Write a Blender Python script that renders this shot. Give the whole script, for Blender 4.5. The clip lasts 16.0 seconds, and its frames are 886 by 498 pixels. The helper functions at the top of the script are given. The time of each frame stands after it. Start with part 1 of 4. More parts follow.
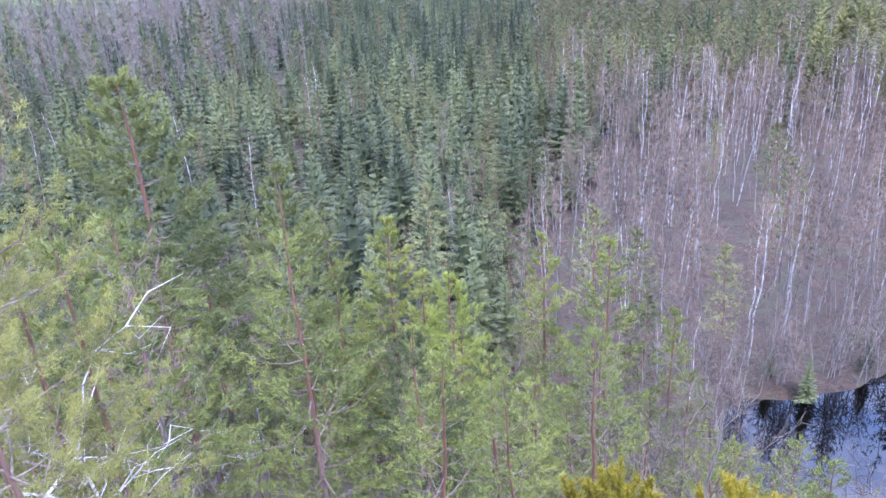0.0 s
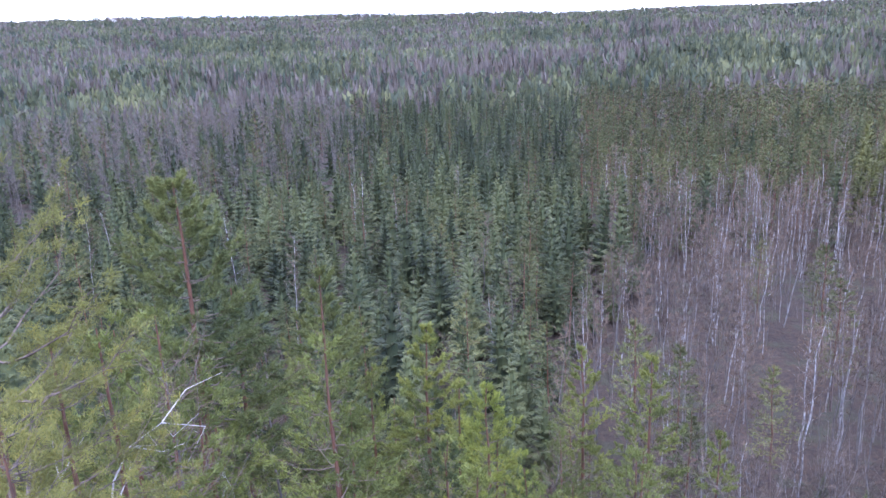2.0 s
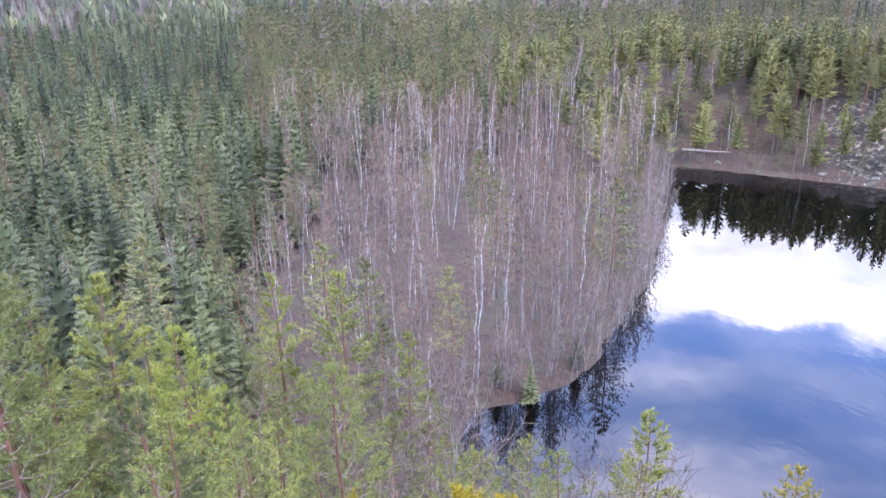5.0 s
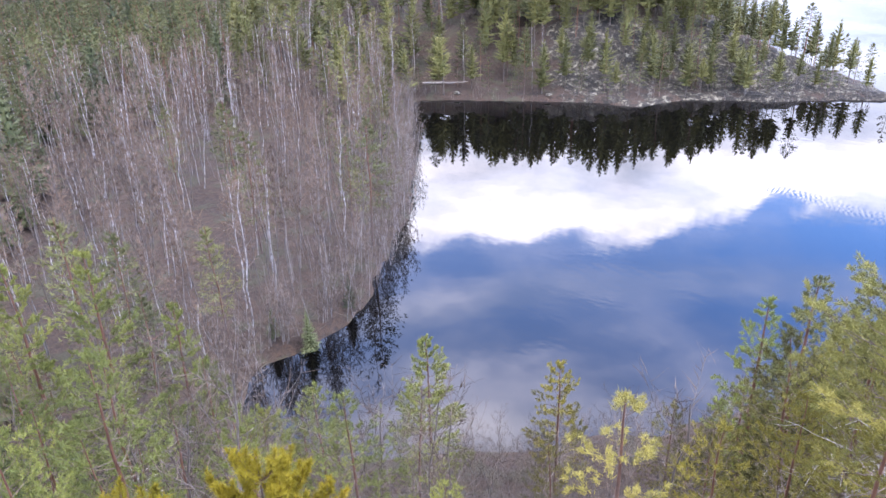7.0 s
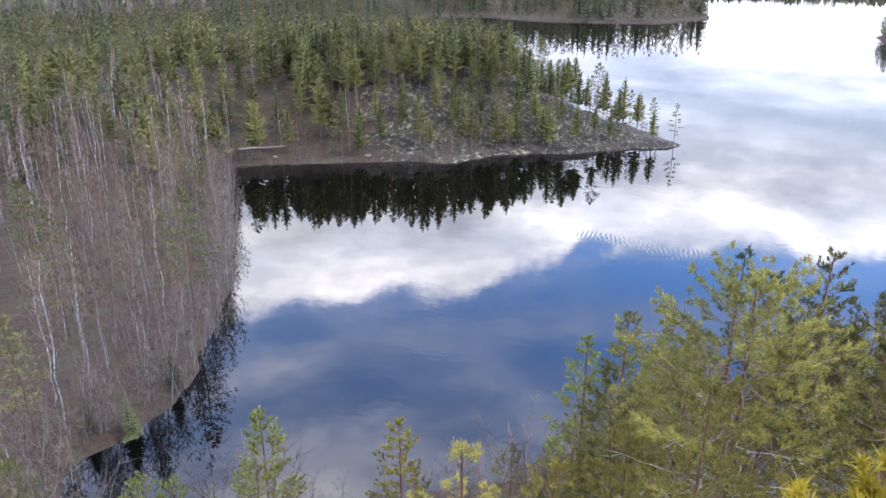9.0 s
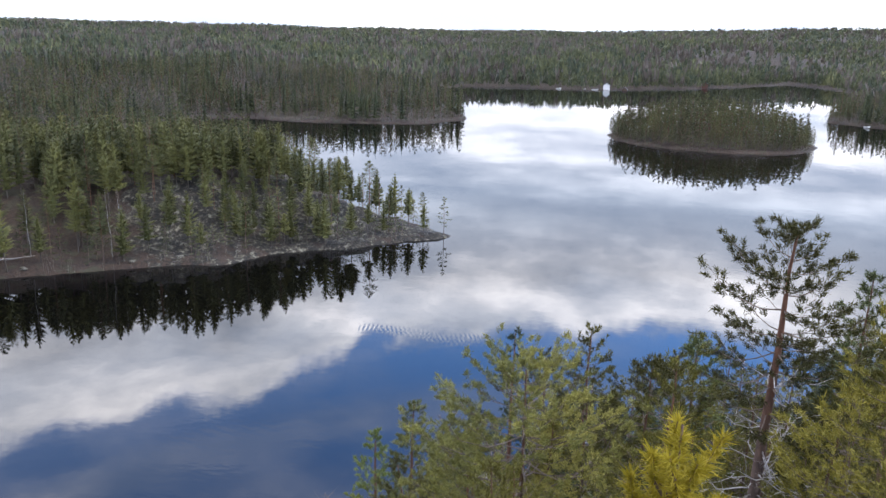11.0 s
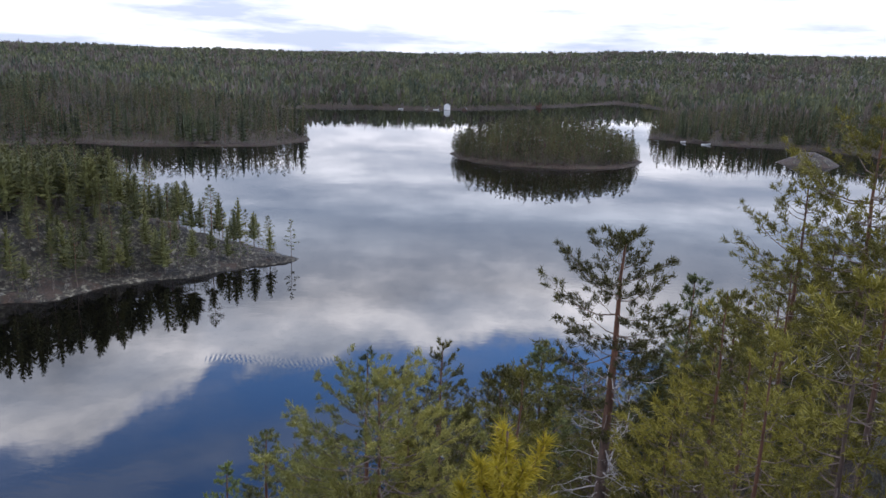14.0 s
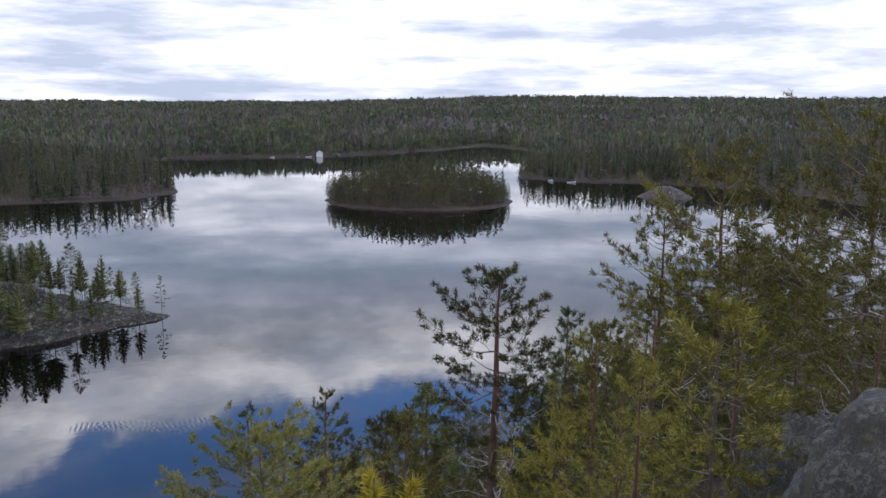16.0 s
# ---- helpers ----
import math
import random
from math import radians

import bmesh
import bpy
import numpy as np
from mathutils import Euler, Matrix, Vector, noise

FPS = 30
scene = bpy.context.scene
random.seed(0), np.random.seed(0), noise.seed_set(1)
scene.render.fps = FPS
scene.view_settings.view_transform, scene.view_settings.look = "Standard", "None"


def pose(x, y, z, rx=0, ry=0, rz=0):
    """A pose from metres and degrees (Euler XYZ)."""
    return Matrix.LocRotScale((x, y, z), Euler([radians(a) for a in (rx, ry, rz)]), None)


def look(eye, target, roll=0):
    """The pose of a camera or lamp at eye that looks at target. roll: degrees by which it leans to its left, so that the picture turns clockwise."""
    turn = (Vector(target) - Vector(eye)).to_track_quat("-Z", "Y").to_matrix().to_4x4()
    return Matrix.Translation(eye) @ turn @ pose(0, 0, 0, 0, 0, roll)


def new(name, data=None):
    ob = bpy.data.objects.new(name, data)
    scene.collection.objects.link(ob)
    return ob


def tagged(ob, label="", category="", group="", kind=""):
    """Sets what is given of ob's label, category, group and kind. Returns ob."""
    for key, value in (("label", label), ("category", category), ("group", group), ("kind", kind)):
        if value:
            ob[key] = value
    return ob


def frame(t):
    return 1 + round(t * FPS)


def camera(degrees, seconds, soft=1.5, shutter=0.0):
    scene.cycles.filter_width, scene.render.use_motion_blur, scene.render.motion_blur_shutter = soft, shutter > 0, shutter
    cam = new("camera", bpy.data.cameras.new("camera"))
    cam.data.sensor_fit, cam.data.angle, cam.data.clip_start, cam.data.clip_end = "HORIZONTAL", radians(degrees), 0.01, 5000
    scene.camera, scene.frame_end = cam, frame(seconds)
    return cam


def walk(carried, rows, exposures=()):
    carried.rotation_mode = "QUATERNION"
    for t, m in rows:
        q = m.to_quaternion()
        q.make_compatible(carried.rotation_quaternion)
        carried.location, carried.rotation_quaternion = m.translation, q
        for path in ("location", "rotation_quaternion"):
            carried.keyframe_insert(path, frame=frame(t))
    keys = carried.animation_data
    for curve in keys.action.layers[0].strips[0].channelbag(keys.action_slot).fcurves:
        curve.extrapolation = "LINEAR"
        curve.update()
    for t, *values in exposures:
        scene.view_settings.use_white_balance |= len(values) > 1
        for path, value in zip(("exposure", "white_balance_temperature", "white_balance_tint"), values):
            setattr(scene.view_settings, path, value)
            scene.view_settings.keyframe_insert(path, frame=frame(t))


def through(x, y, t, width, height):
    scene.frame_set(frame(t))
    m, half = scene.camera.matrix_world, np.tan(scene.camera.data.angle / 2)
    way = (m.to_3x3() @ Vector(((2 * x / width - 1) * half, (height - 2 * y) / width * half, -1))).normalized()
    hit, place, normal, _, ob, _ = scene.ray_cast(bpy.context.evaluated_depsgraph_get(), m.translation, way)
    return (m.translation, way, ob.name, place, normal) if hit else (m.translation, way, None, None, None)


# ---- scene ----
cam = camera(58.99, 16.0)
PATH = [
    (0.0, 0.023, 0.449, 42.000, -2.94, -24.31, 3.51),
    (0.5, 0.032, 0.449, 42.000, -4.11, -20.67, 3.61),
    (1.0, 0.005, 0.450, 42.000, -0.61, -17.40, 1.46),
    (1.5, -0.008, 0.450, 42.000, 1.06, -13.98, 2.11),
    (2.0, -0.004, 0.450, 42.000, 0.55, -16.21, 2.43),
    (2.5, 0.002, 0.450, 42.000, -0.26, -16.75, 2.61),
    (3.0, 0.001, 0.450, 42.000, -0.18, -16.72, 2.70),
    (3.5, 0.015, 0.450, 42.000, -1.93, -18.08, 2.75),
    (4.0, 0.060, 0.446, 42.000, -7.62, -18.55, 3.31),
    (4.5, 0.113, 0.436, 42.000, -14.50, -20.04, 2.47),
    (5.0, 0.177, 0.414, 42.000, -23.22, -22.45, 1.22),
    (5.2, 0.200, 0.403, 42.000, -26.36, -22.83, 0.96),
    (7.3, 0.310, 0.327, 42.000, -43.46, -26.80, 1.35),
    (7.5, 0.314, 0.322, 42.000, -44.24, -26.48, 1.20),
    (8.0, 0.326, 0.310, 42.000, -46.38, -26.71, 0.76),
    (8.5, 0.344, 0.291, 42.000, -49.77, -25.88, 0.52),
    (9.0, 0.370, 0.256, 42.000, -55.33, -22.72, 0.20),
    (9.5, 0.388, 0.227, 42.000, -59.65, -20.60, -1.09),
    (9.7, 0.402, 0.202, 42.000, -63.32, -19.75, -1.26),
    (11.8, 0.430, 0.132, 42.000, -72.90, -15.19, -1.14),
    (12.0, 0.431, 0.128, 42.000, -73.48, -15.12, -0.99),
    (12.5, 0.435, 0.114, 42.000, -75.38, -14.47, -1.40),
    (13.0, 0.440, 0.094, 42.000, -77.90, -13.89, -2.27),
    (13.5, 0.443, 0.078, 42.000, -80.02, -14.24, -2.00),
    (14.0, 0.447, 0.056, 42.000, -82.88, -13.78, -1.75),
    (14.5, 0.448, 0.038, 42.000, -85.20, -13.65, -1.30),
    (15.0, 0.450, 0.014, 42.000, -88.18, -13.63, -1.05),
    (15.5, 0.449, -0.023, 42.000, -92.91, -12.42, -2.28),
    (16.0, 0.450, -0.017, 42.000, -92.15, -10.35, -0.64),
]
walk(cam, [(t, pose(x, y, z, 90 + pitch, roll, yaw)) for t, x, y, z, yaw, pitch, roll in PATH],
     [(0.0, 1.6, 5550, 28), (1.0, 1.7, 5500, 28), (1.5, 1.32, 5550, 28), (2.0, 0.88, 5550, 28), (2.5, 0.95, 5600, 28), (3.0, 1.05, 5700, 29), (3.5, 1.18, 5750, 30), (4.0, 1.35, 5850, 30), (4.5, 1.5, 5950, 30), (5.2, 1.5, 6000, 28),
      (7.5, 1.1, 6350, 24), (9.0, 0.75, 6450, 18), (9.7, 0.52, 6450, 16), (12.0, -0.12, 6350, 15), (14.5, -0.52, 6350, 17), (16.0, -0.68, 6300, 17)])

# ---- world, sun, exposure ----
SUN_EL, SUN_AZ = 52.0, -160.0        # degrees up, and to the left of the first heading
sun = new("sun", bpy.data.lights.new("sun", "SUN"))
sun.data.energy, sun.data.angle, sun.data.color = 1.9, radians(18), (1.0, 0.95, 0.86)
sun_way = Vector((-math.sin(radians(SUN_AZ)) * math.cos(radians(SUN_EL)), math.cos(radians(SUN_AZ)) * math.cos(radians(SUN_EL)), math.sin(radians(SUN_EL))))
sun.matrix_world = look((0, 0, 300), Vector((0, 0, 300)) - sun_way)


class Nodes:
    """Short hands for building a node tree."""

    def __init__(self, tree):
        self.tree = tree

    def add(self, kind):
        return self.tree.nodes.new(kind)

    def link(self, a, b):
        self.tree.links.new(a, b)

    def math(self, op, a, b=0.0, c=0.0, clamp=False):
        n = self.add("ShaderNodeMath")
        n.operation, n.use_clamp = op, clamp
        for i, v in enumerate((a, b, c)):
            if hasattr(v, "links"):
                self.link(v, n.inputs[i])
            else:
                n.inputs[i].default_value = v
        return n.outputs[0]

    def ramp(self, fac, stops):
        n = self.add("ShaderNodeValToRGB")
        while len(n.color_ramp.elements) < len(stops):
            n.color_ramp.elements.new(0.5)
        for e, (p, c) in zip(n.color_ramp.elements, stops):
            e.position, e.color = p, (*c, 1)
        self.link(fac, n.inputs[0])
        return n.outputs[0]

    def noise(self, vec, scale, detail=3.0, rough=0.55):
        n = self.add("ShaderNodeTexNoise")
        n.inputs["Scale"].default_value, n.inputs["Detail"].default_value, n.inputs["Roughness"].default_value = scale, detail, rough
        if vec is not None:
            self.link(vec, n.inputs["Vector"])
        return n.outputs["Fac"]

    def mix(self, fac, a, b, blend="MIX"):
        n = self.add("ShaderNodeMix")
        n.data_type, n.blend_type = "RGBA", blend
        for i, v in ((0, fac), (6, a), (7, b)):
            if hasattr(v, "links"):
                self.link(v, n.inputs[i])
            else:
                n.inputs[i].default_value = v if i == 0 else (*v, 1)
        return n.outputs[2]

    def smooth(self, v, lo, hi):
        n = self.add("ShaderNodeMapRange")
        n.interpolation_type = "SMOOTHSTEP"
        self.link(v, n.inputs[0])
        n.inputs[1].default_value, n.inputs[2].default_value = lo, hi
        return n.outputs[0]


world = bpy.data.worlds.new("world")
scene.world = world
world.use_nodes = True
N = Nodes(world.node_tree)
world.node_tree.nodes.clear()
sky = N.add("ShaderNodeTexSky")
sky.sky_type, sky.sun_disc, sky.dust_density = "NISHITA", False, 0.6
sky.sun_elevation, sky.sun_rotation = radians(SUN_EL), radians(-SUN_AZ)
coord = N.add("ShaderNodeTexCoord").outputs["Generated"]
sep = N.add("ShaderNodeSeparateXYZ")
N.link(coord, sep.inputs[0])
sx, sy, sz = sep.outputs
el = N.math("MULTIPLY", N.math("ARCSINE", sz), 57.296)
az = N.math("MULTIPLY", N.math("ARCTAN2", N.math("MULTIPLY", sx, -1.0), sy), 57.296)
flat = N.add("ShaderNodeMapping")
flat.inputs["Scale"].default_value = (1, 1, 3.2)
N.link(coord, flat.inputs["Vector"])
puff = N.noise(flat.outputs[0], 3.2, 6.0, 0.52)
wisp = N.noise(flat.outputs[0], 6.0, 5.0, 0.6)
streak = N.add("ShaderNodeMapping")
streak.inputs["Scale"].default_value = (1, 1, 7)
N.link(coord, streak.inputs["Vector"])
low = N.noise(streak.outputs[0], 4.5, 7.0, 0.6)
broad = N.noise(flat.outputs[0], 1.6, 3.0, 0.5)
# a bank of cloud with a lobed upper edge at 21 to 28 degrees, blue with thin veils above it, broken cloud over the rest of the sky
EDGE = [(-125, 20), (-88, 20.5), (-76, 22.0), (-69.5, 22.6), (-66.2, 21.2), (-64.6, 23.7), (-60.5, 25.0), (-56, 26.5), (-51, 25.4), (-45, 26.8), (-40, 27.3), (-20, 28.0), (60, 27)]
edge = N.ramp(N.math("DIVIDE", N.math("ADD", az, 130.0), 200.0), [((a + 130) / 200, ((e - 15) / 20,) * 3) for a, e in EDGE])
edge = N.math("ADD", 15.0, N.math("MULTIPLY", edge, 20.0))
lobes = N.noise(coord, 14.0, 5.0, 0.55)
edge = N.math("ADD", edge, N.math("MULTIPLY", N.math("SUBTRACT", lobes, 0.5), 4.5))
bank = N.smooth(N.math("SUBTRACT", edge, el), -0.9, 1.3)
broken = N.smooth(N.math("ADD", broad, N.math("MULTIPLY", N.math("SUBTRACT", el, 50.0), 0.012)), 0.42, 0.66)
slant = N.math("ADD", el, N.math("MULTIPLY", az, -0.13))
veil = N.math("MULTIPLY", N.smooth(N.math("ABSOLUTE", N.math("SUBTRACT", slant, 36.2)), 2.2, 0.2), 0.22)
thin = N.math("ADD", N.math("ADD", 0.04, veil), N.math("MULTIPLY", N.smooth(wisp, 0.38, 0.75), 0.13))
thin = N.math("ADD", thin, N.math("ADD", N.math("MULTIPLY", N.smooth(az, -68.0, -40.0), 0.10), N.math("MULTIPLY", N.smooth(el, 29.0, 42.0), 0.22)))
cover = N.math("MAXIMUM", N.math("MAXIMUM", bank, broken), thin, clamp=True)
near_sky = N.smooth(el, 16.0, 8.0)
form = N.math("ADD", N.math("MULTIPLY", wisp, 0.55), N.math("MULTIPLY", puff, 0.45))
form = N.math("ADD", N.math("MULTIPLY", form, N.math("SUBTRACT", 1.0, near_sky)), N.math("MULTIPLY", low, near_sky))
shade = N.ramp(form,
               [(0.38, (1.12, 1.28, 1.52)), (0.5, (1.75, 1.86, 2.02)), (0.62, (2.95, 2.97, 3.0))])
lift = N.math("DIVIDE", el, 40.0, clamp=True)
rim = N.math("MULTIPLY", N.smooth(N.math("SUBTRACT", edge, el), 9.0, 1.0), bank)
cloud = N.mix(1.0, shade, N.ramp(N.math("ADD", lift, N.math("MULTIPLY", rim, 0.35)), [(0.0, (0.8, 0.81, 0.83)), (0.16, (0.86, 0.87, 0.89)), (0.28, (0.62, 0.70, 0.80)), (0.46, (0.80, 0.84, 0.90)), (0.62, (1.05, 1.06, 1.08)), (0.85, (1.9, 1.9, 1.9))]), "MULTIPLY")
back1 = N.add("ShaderNodeBackground")
back1.inputs[1].default_value = 0.15
N.link(N.mix(1.0, sky.outputs[0], (1.8, 3.0, 4.3), "MULTIPLY"), back1.inputs[0])
back2 = N.add("ShaderNodeBackground")
back2.inputs[1].default_value = 1.0
N.link(cloud, back2.inputs[0])
both = N.add("ShaderNodeMixShader")
N.link(cover, both.inputs[0])
N.link(back1.outputs[0], both.inputs[1])
N.link(back2.outputs[0], both.inputs[2])
N.link(both.outputs[0], N.add("ShaderNodeOutputWorld").inputs[0])


# ---- materials ----
def material(name):
    m = bpy.data.materials.new(name)
    m.use_nodes = True
    m.node_tree.nodes.clear()
    n = Nodes(m.node_tree)
    b = n.add("ShaderNodeBsdfPrincipled")
    out = n.add("ShaderNodeOutputMaterial")
    n.link(b.outputs[0], out.inputs[0])
    return m, n, b, out


def place_of(n):
    return n.add("ShaderNodeNewGeometry").outputs["Position"]


def bump(n, b, height, strength, distance):
    k = n.add("ShaderNodeBump")
    k.inputs["Strength"].default_value, k.inputs["Distance"].default_value = strength, distance
    n.link(height, k.inputs["Height"])
    n.link(k.outputs[0], b.inputs["Normal"])


def leafy(name, stops, through=0.35, tree_size=0.13):
    """Needles: colour drifts from tree to tree and from tuft to tuft; some light shines through."""
    m, n, b, out = material(name)
    geo = n.add("ShaderNodeNewGeometry")
    info = n.add("ShaderNodeObjectInfo")
    at = geo.outputs["Position"]
    cell = n.add("ShaderNodeTexVoronoi")
    cell.voronoi_dimensions = "2D"
    cell.inputs["Scale"].default_value = 0.28
    n.link(at, cell.inputs["Vector"])
    pick = n.add("ShaderNodeSeparateColor")
    n.link(cell.outputs["Color"], pick.inputs[0])
    fac = n.math("ADD", n.math("MULTIPLY", geo.outputs["Random Per Island"], 0.07), n.math("MULTIPLY", pick.outputs[0], 0.17))
    for value, weight in ((n.noise(at, tree_size, 2.0), 0.24), (n.noise(at, 0.011, 3.0), 0.27), (n.noise(at, 3.2, 4.0, 0.7), 0.13), (info.outputs["Random"], 0.12)):
        fac = n.math("ADD", fac, n.math("MULTIPLY", value, weight))
    colour = n.ramp(fac, stops)
    n.link(colour, b.inputs["Base Color"])
    b.inputs["Roughness"].default_value = 0.7
    b.inputs["Specular IOR Level"].default_value = 0.25
    glow = n.add("ShaderNodeBsdfTranslucent")
    n.link(colour, glow.inputs[0])
    both = n.add("ShaderNodeMixShader")
    both.inputs[0].default_value = through
    n.link(b.outputs[0], both.inputs[1])
    n.link(glow.outputs[0], both.inputs[2])
    n.link(both.outputs[0], out.inputs[0])
    return m


def woody(name, dark, light, scale=6.0, upper=None, height=None):
    """Bark: flaking grain; upper is the colour of the bark above that height along the trunk."""
    m, n, b, out = material(name)
    tc = n.add("ShaderNodeTexCoord")
    st = n.add("ShaderNodeMapping")
    st.inputs["Scale"].default_value = (1, 1, 0.3)
    n.link(place_of(n), st.inputs["Vector"])
    grain = n.noise(st.outputs[0], scale, 5.0, 0.65)
    colour = n.ramp(grain, [(0.35, dark), (0.65, light)])
    if upper:
        up = n.add("ShaderNodeSeparateXYZ")
        n.link(tc.outputs["Object"], up.inputs[0])
        blend = n.smooth(n.math("ADD", up.outputs[2], n.math("MULTIPLY", grain, 2.0)), height, height + 4.0)
        colour = n.mix(blend, colour, n.ramp(grain, [(0.35, tuple(0.55 * c for c in upper)), (0.65, upper)]))
    n.link(colour, b.inputs["Base Color"])
    b.inputs["Roughness"].default_value = 0.85
    bump(n, b, grain, 0.6, 0.02)
    return m


PINE = leafy("pine_needles", [(0.36, (0.04, 0.05, 0.015)), (0.5, (0.105, 0.12, 0.028)), (0.65, (0.205, 0.21, 0.046))], 0.2)
PINE_OLIVE = leafy("olive_pine_needles", [(0.36, (0.034, 0.032, 0.007)), (0.5, (0.096, 0.086, 0.014)), (0.65, (0.22, 0.186, 0.028))], 0.2)
PINE_DEEP = leafy("deep_green_pine_needles", [(0.36, (0.03, 0.038, 0.014)), (0.5, (0.072, 0.085, 0.026)), (0.65, (0.15, 0.155, 0.04))], 0.15)
PINE_BRIGHT = leafy("bright_pine_needles", [(0.36, (0.06, 0.078, 0.018)), (0.5, (0.14, 0.165, 0.032)), (0.65, (0.26, 0.27, 0.05))], 0.3)
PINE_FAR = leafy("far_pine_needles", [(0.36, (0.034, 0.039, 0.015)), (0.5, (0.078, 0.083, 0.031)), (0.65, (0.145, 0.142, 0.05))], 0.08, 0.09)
PINE_SHORE = leafy("shore_pine_needles", [(0.36, (0.042, 0.044, 0.013)), (0.5, (0.098, 0.098, 0.029)), (0.65, (0.18, 0.168, 0.05))], 0.1, 0.09)
# far stands: needle colours lightened and greyed to stand in for distance haze
HAZED_PINES = leafy("hazed_far_pine_needles", [(0.38, (0.05, 0.058, 0.03)), (0.5, (0.105, 0.112, 0.052)), (0.62, (0.20, 0.19, 0.085))], 0.08, 0.02)
HAZED_SPRUCES = leafy("hazed_far_spruce_needles", [(0.38, (0.03, 0.04, 0.028)), (0.5, (0.07, 0.082, 0.05)), (0.62, (0.13, 0.135, 0.075))], 0.08, 0.02)
PINE_GOLD = leafy("yellowish_pine_needles", [(0.36, (0.075, 0.08, 0.025)), (0.5, (0.19, 0.18, 0.045)), (0.65, (0.36, 0.31, 0.075))])
YOUNG = leafy("young_pine_needles", [(0.36, (0.11, 0.095, 0.006)), (0.5, (0.23, 0.185, 0.012)), (0.66, (0.40, 0.30, 0.025))], 0.35, 3.0)
SPRUCE = leafy("spruce_needles", [(0.36, (0.022, 0.028, 0.012)), (0.5, (0.052, 0.062, 0.026)), (0.65, (0.115, 0.125, 0.05))], 0.08)
TWIG = leafy("birch_twigs", [(0.38, (0.038, 0.024, 0.015)), (0.5, (0.08, 0.053, 0.034)), (0.63, (0.155, 0.107, 0.074))], 0.0)
# distance haze put into the twig colour, greyer than the near birch twigs
TWIG_HAZED = leafy("hazed_far_birch_twigs", [(0.38, (0.05, 0.04, 0.032)), (0.5, (0.088, 0.071, 0.056)), (0.63, (0.14, 0.115, 0.093))], 0.0)
SHRUB = leafy("alder_twigs", [(0.38, (0.026, 0.017, 0.011)), (0.5, (0.06, 0.042, 0.029)), (0.63, (0.125, 0.093, 0.068))], 0.0)
PINE_BARK = woody("pine_bark", (0.06, 0.042, 0.036), (0.17, 0.115, 0.09), 9.0, (0.14, 0.062, 0.034), 4.0)
GREY_BARK = woody("dark_bark", (0.05, 0.042, 0.036), (0.15, 0.125, 0.105), 7.0)
PALE_BARK = woody("pale_bark", (0.09, 0.08, 0.072), (0.27, 0.24, 0.22), 7.0)
BOUGH = woody("pine_bough", (0.05, 0.036, 0.028), (0.15, 0.108, 0.082), 10.0)
DEAD_WOOD = woody("dead_wood", (0.17, 0.15, 0.135), (0.38, 0.35, 0.32), 12.0)


def birch_bark():
    m, n, b, out = material("birch_bark")
    st = n.add("ShaderNodeMapping")
    st.inputs["Scale"].default_value = (2.5, 2.5, 1)
    n.link(place_of(n), st.inputs["Vector"])
    marks = n.noise(st.outputs[0], 2.2, 4.0, 0.7)
    n.link(n.ramp(marks, [(0.40, (0.06, 0.05, 0.048)), (0.50, (0.24, 0.22, 0.21)), (0.66, (0.50, 0.48, 0.46))]), b.inputs["Base Color"])
    b.inputs["Roughness"].default_value = 0.7
    return m


def stone(name, dark, light, lichen, moss=0.5):
    """Granite: dark speckle, pale lichen, moss and litter in the hollows."""
    m, n, b, out = material(name)
    at = place_of(n)
    fine = n.noise(at, 34.0, 10.0, 0.8)
    patch = n.noise(at, 0.9, 5.0, 0.6)
    base = n.ramp(fine, [(0.36, dark), (0.62, light)])
    base = n.mix(n.smooth(n.noise(at, 9.0, 9.0, 0.8), 0.5, 0.58), base, lichen)
    base = n.mix(n.math("MULTIPLY", n.smooth(patch, 0.54, 0.66), moss), base, (0.10, 0.085, 0.035))
    n.link(base, b.inputs["Base Color"])
    b.inputs["Roughness"].default_value = 0.9
    bump(n, b, n.math("ADD", fine, n.math("MULTIPLY", patch, 2.0)), 1.0, 0.08)
    return m


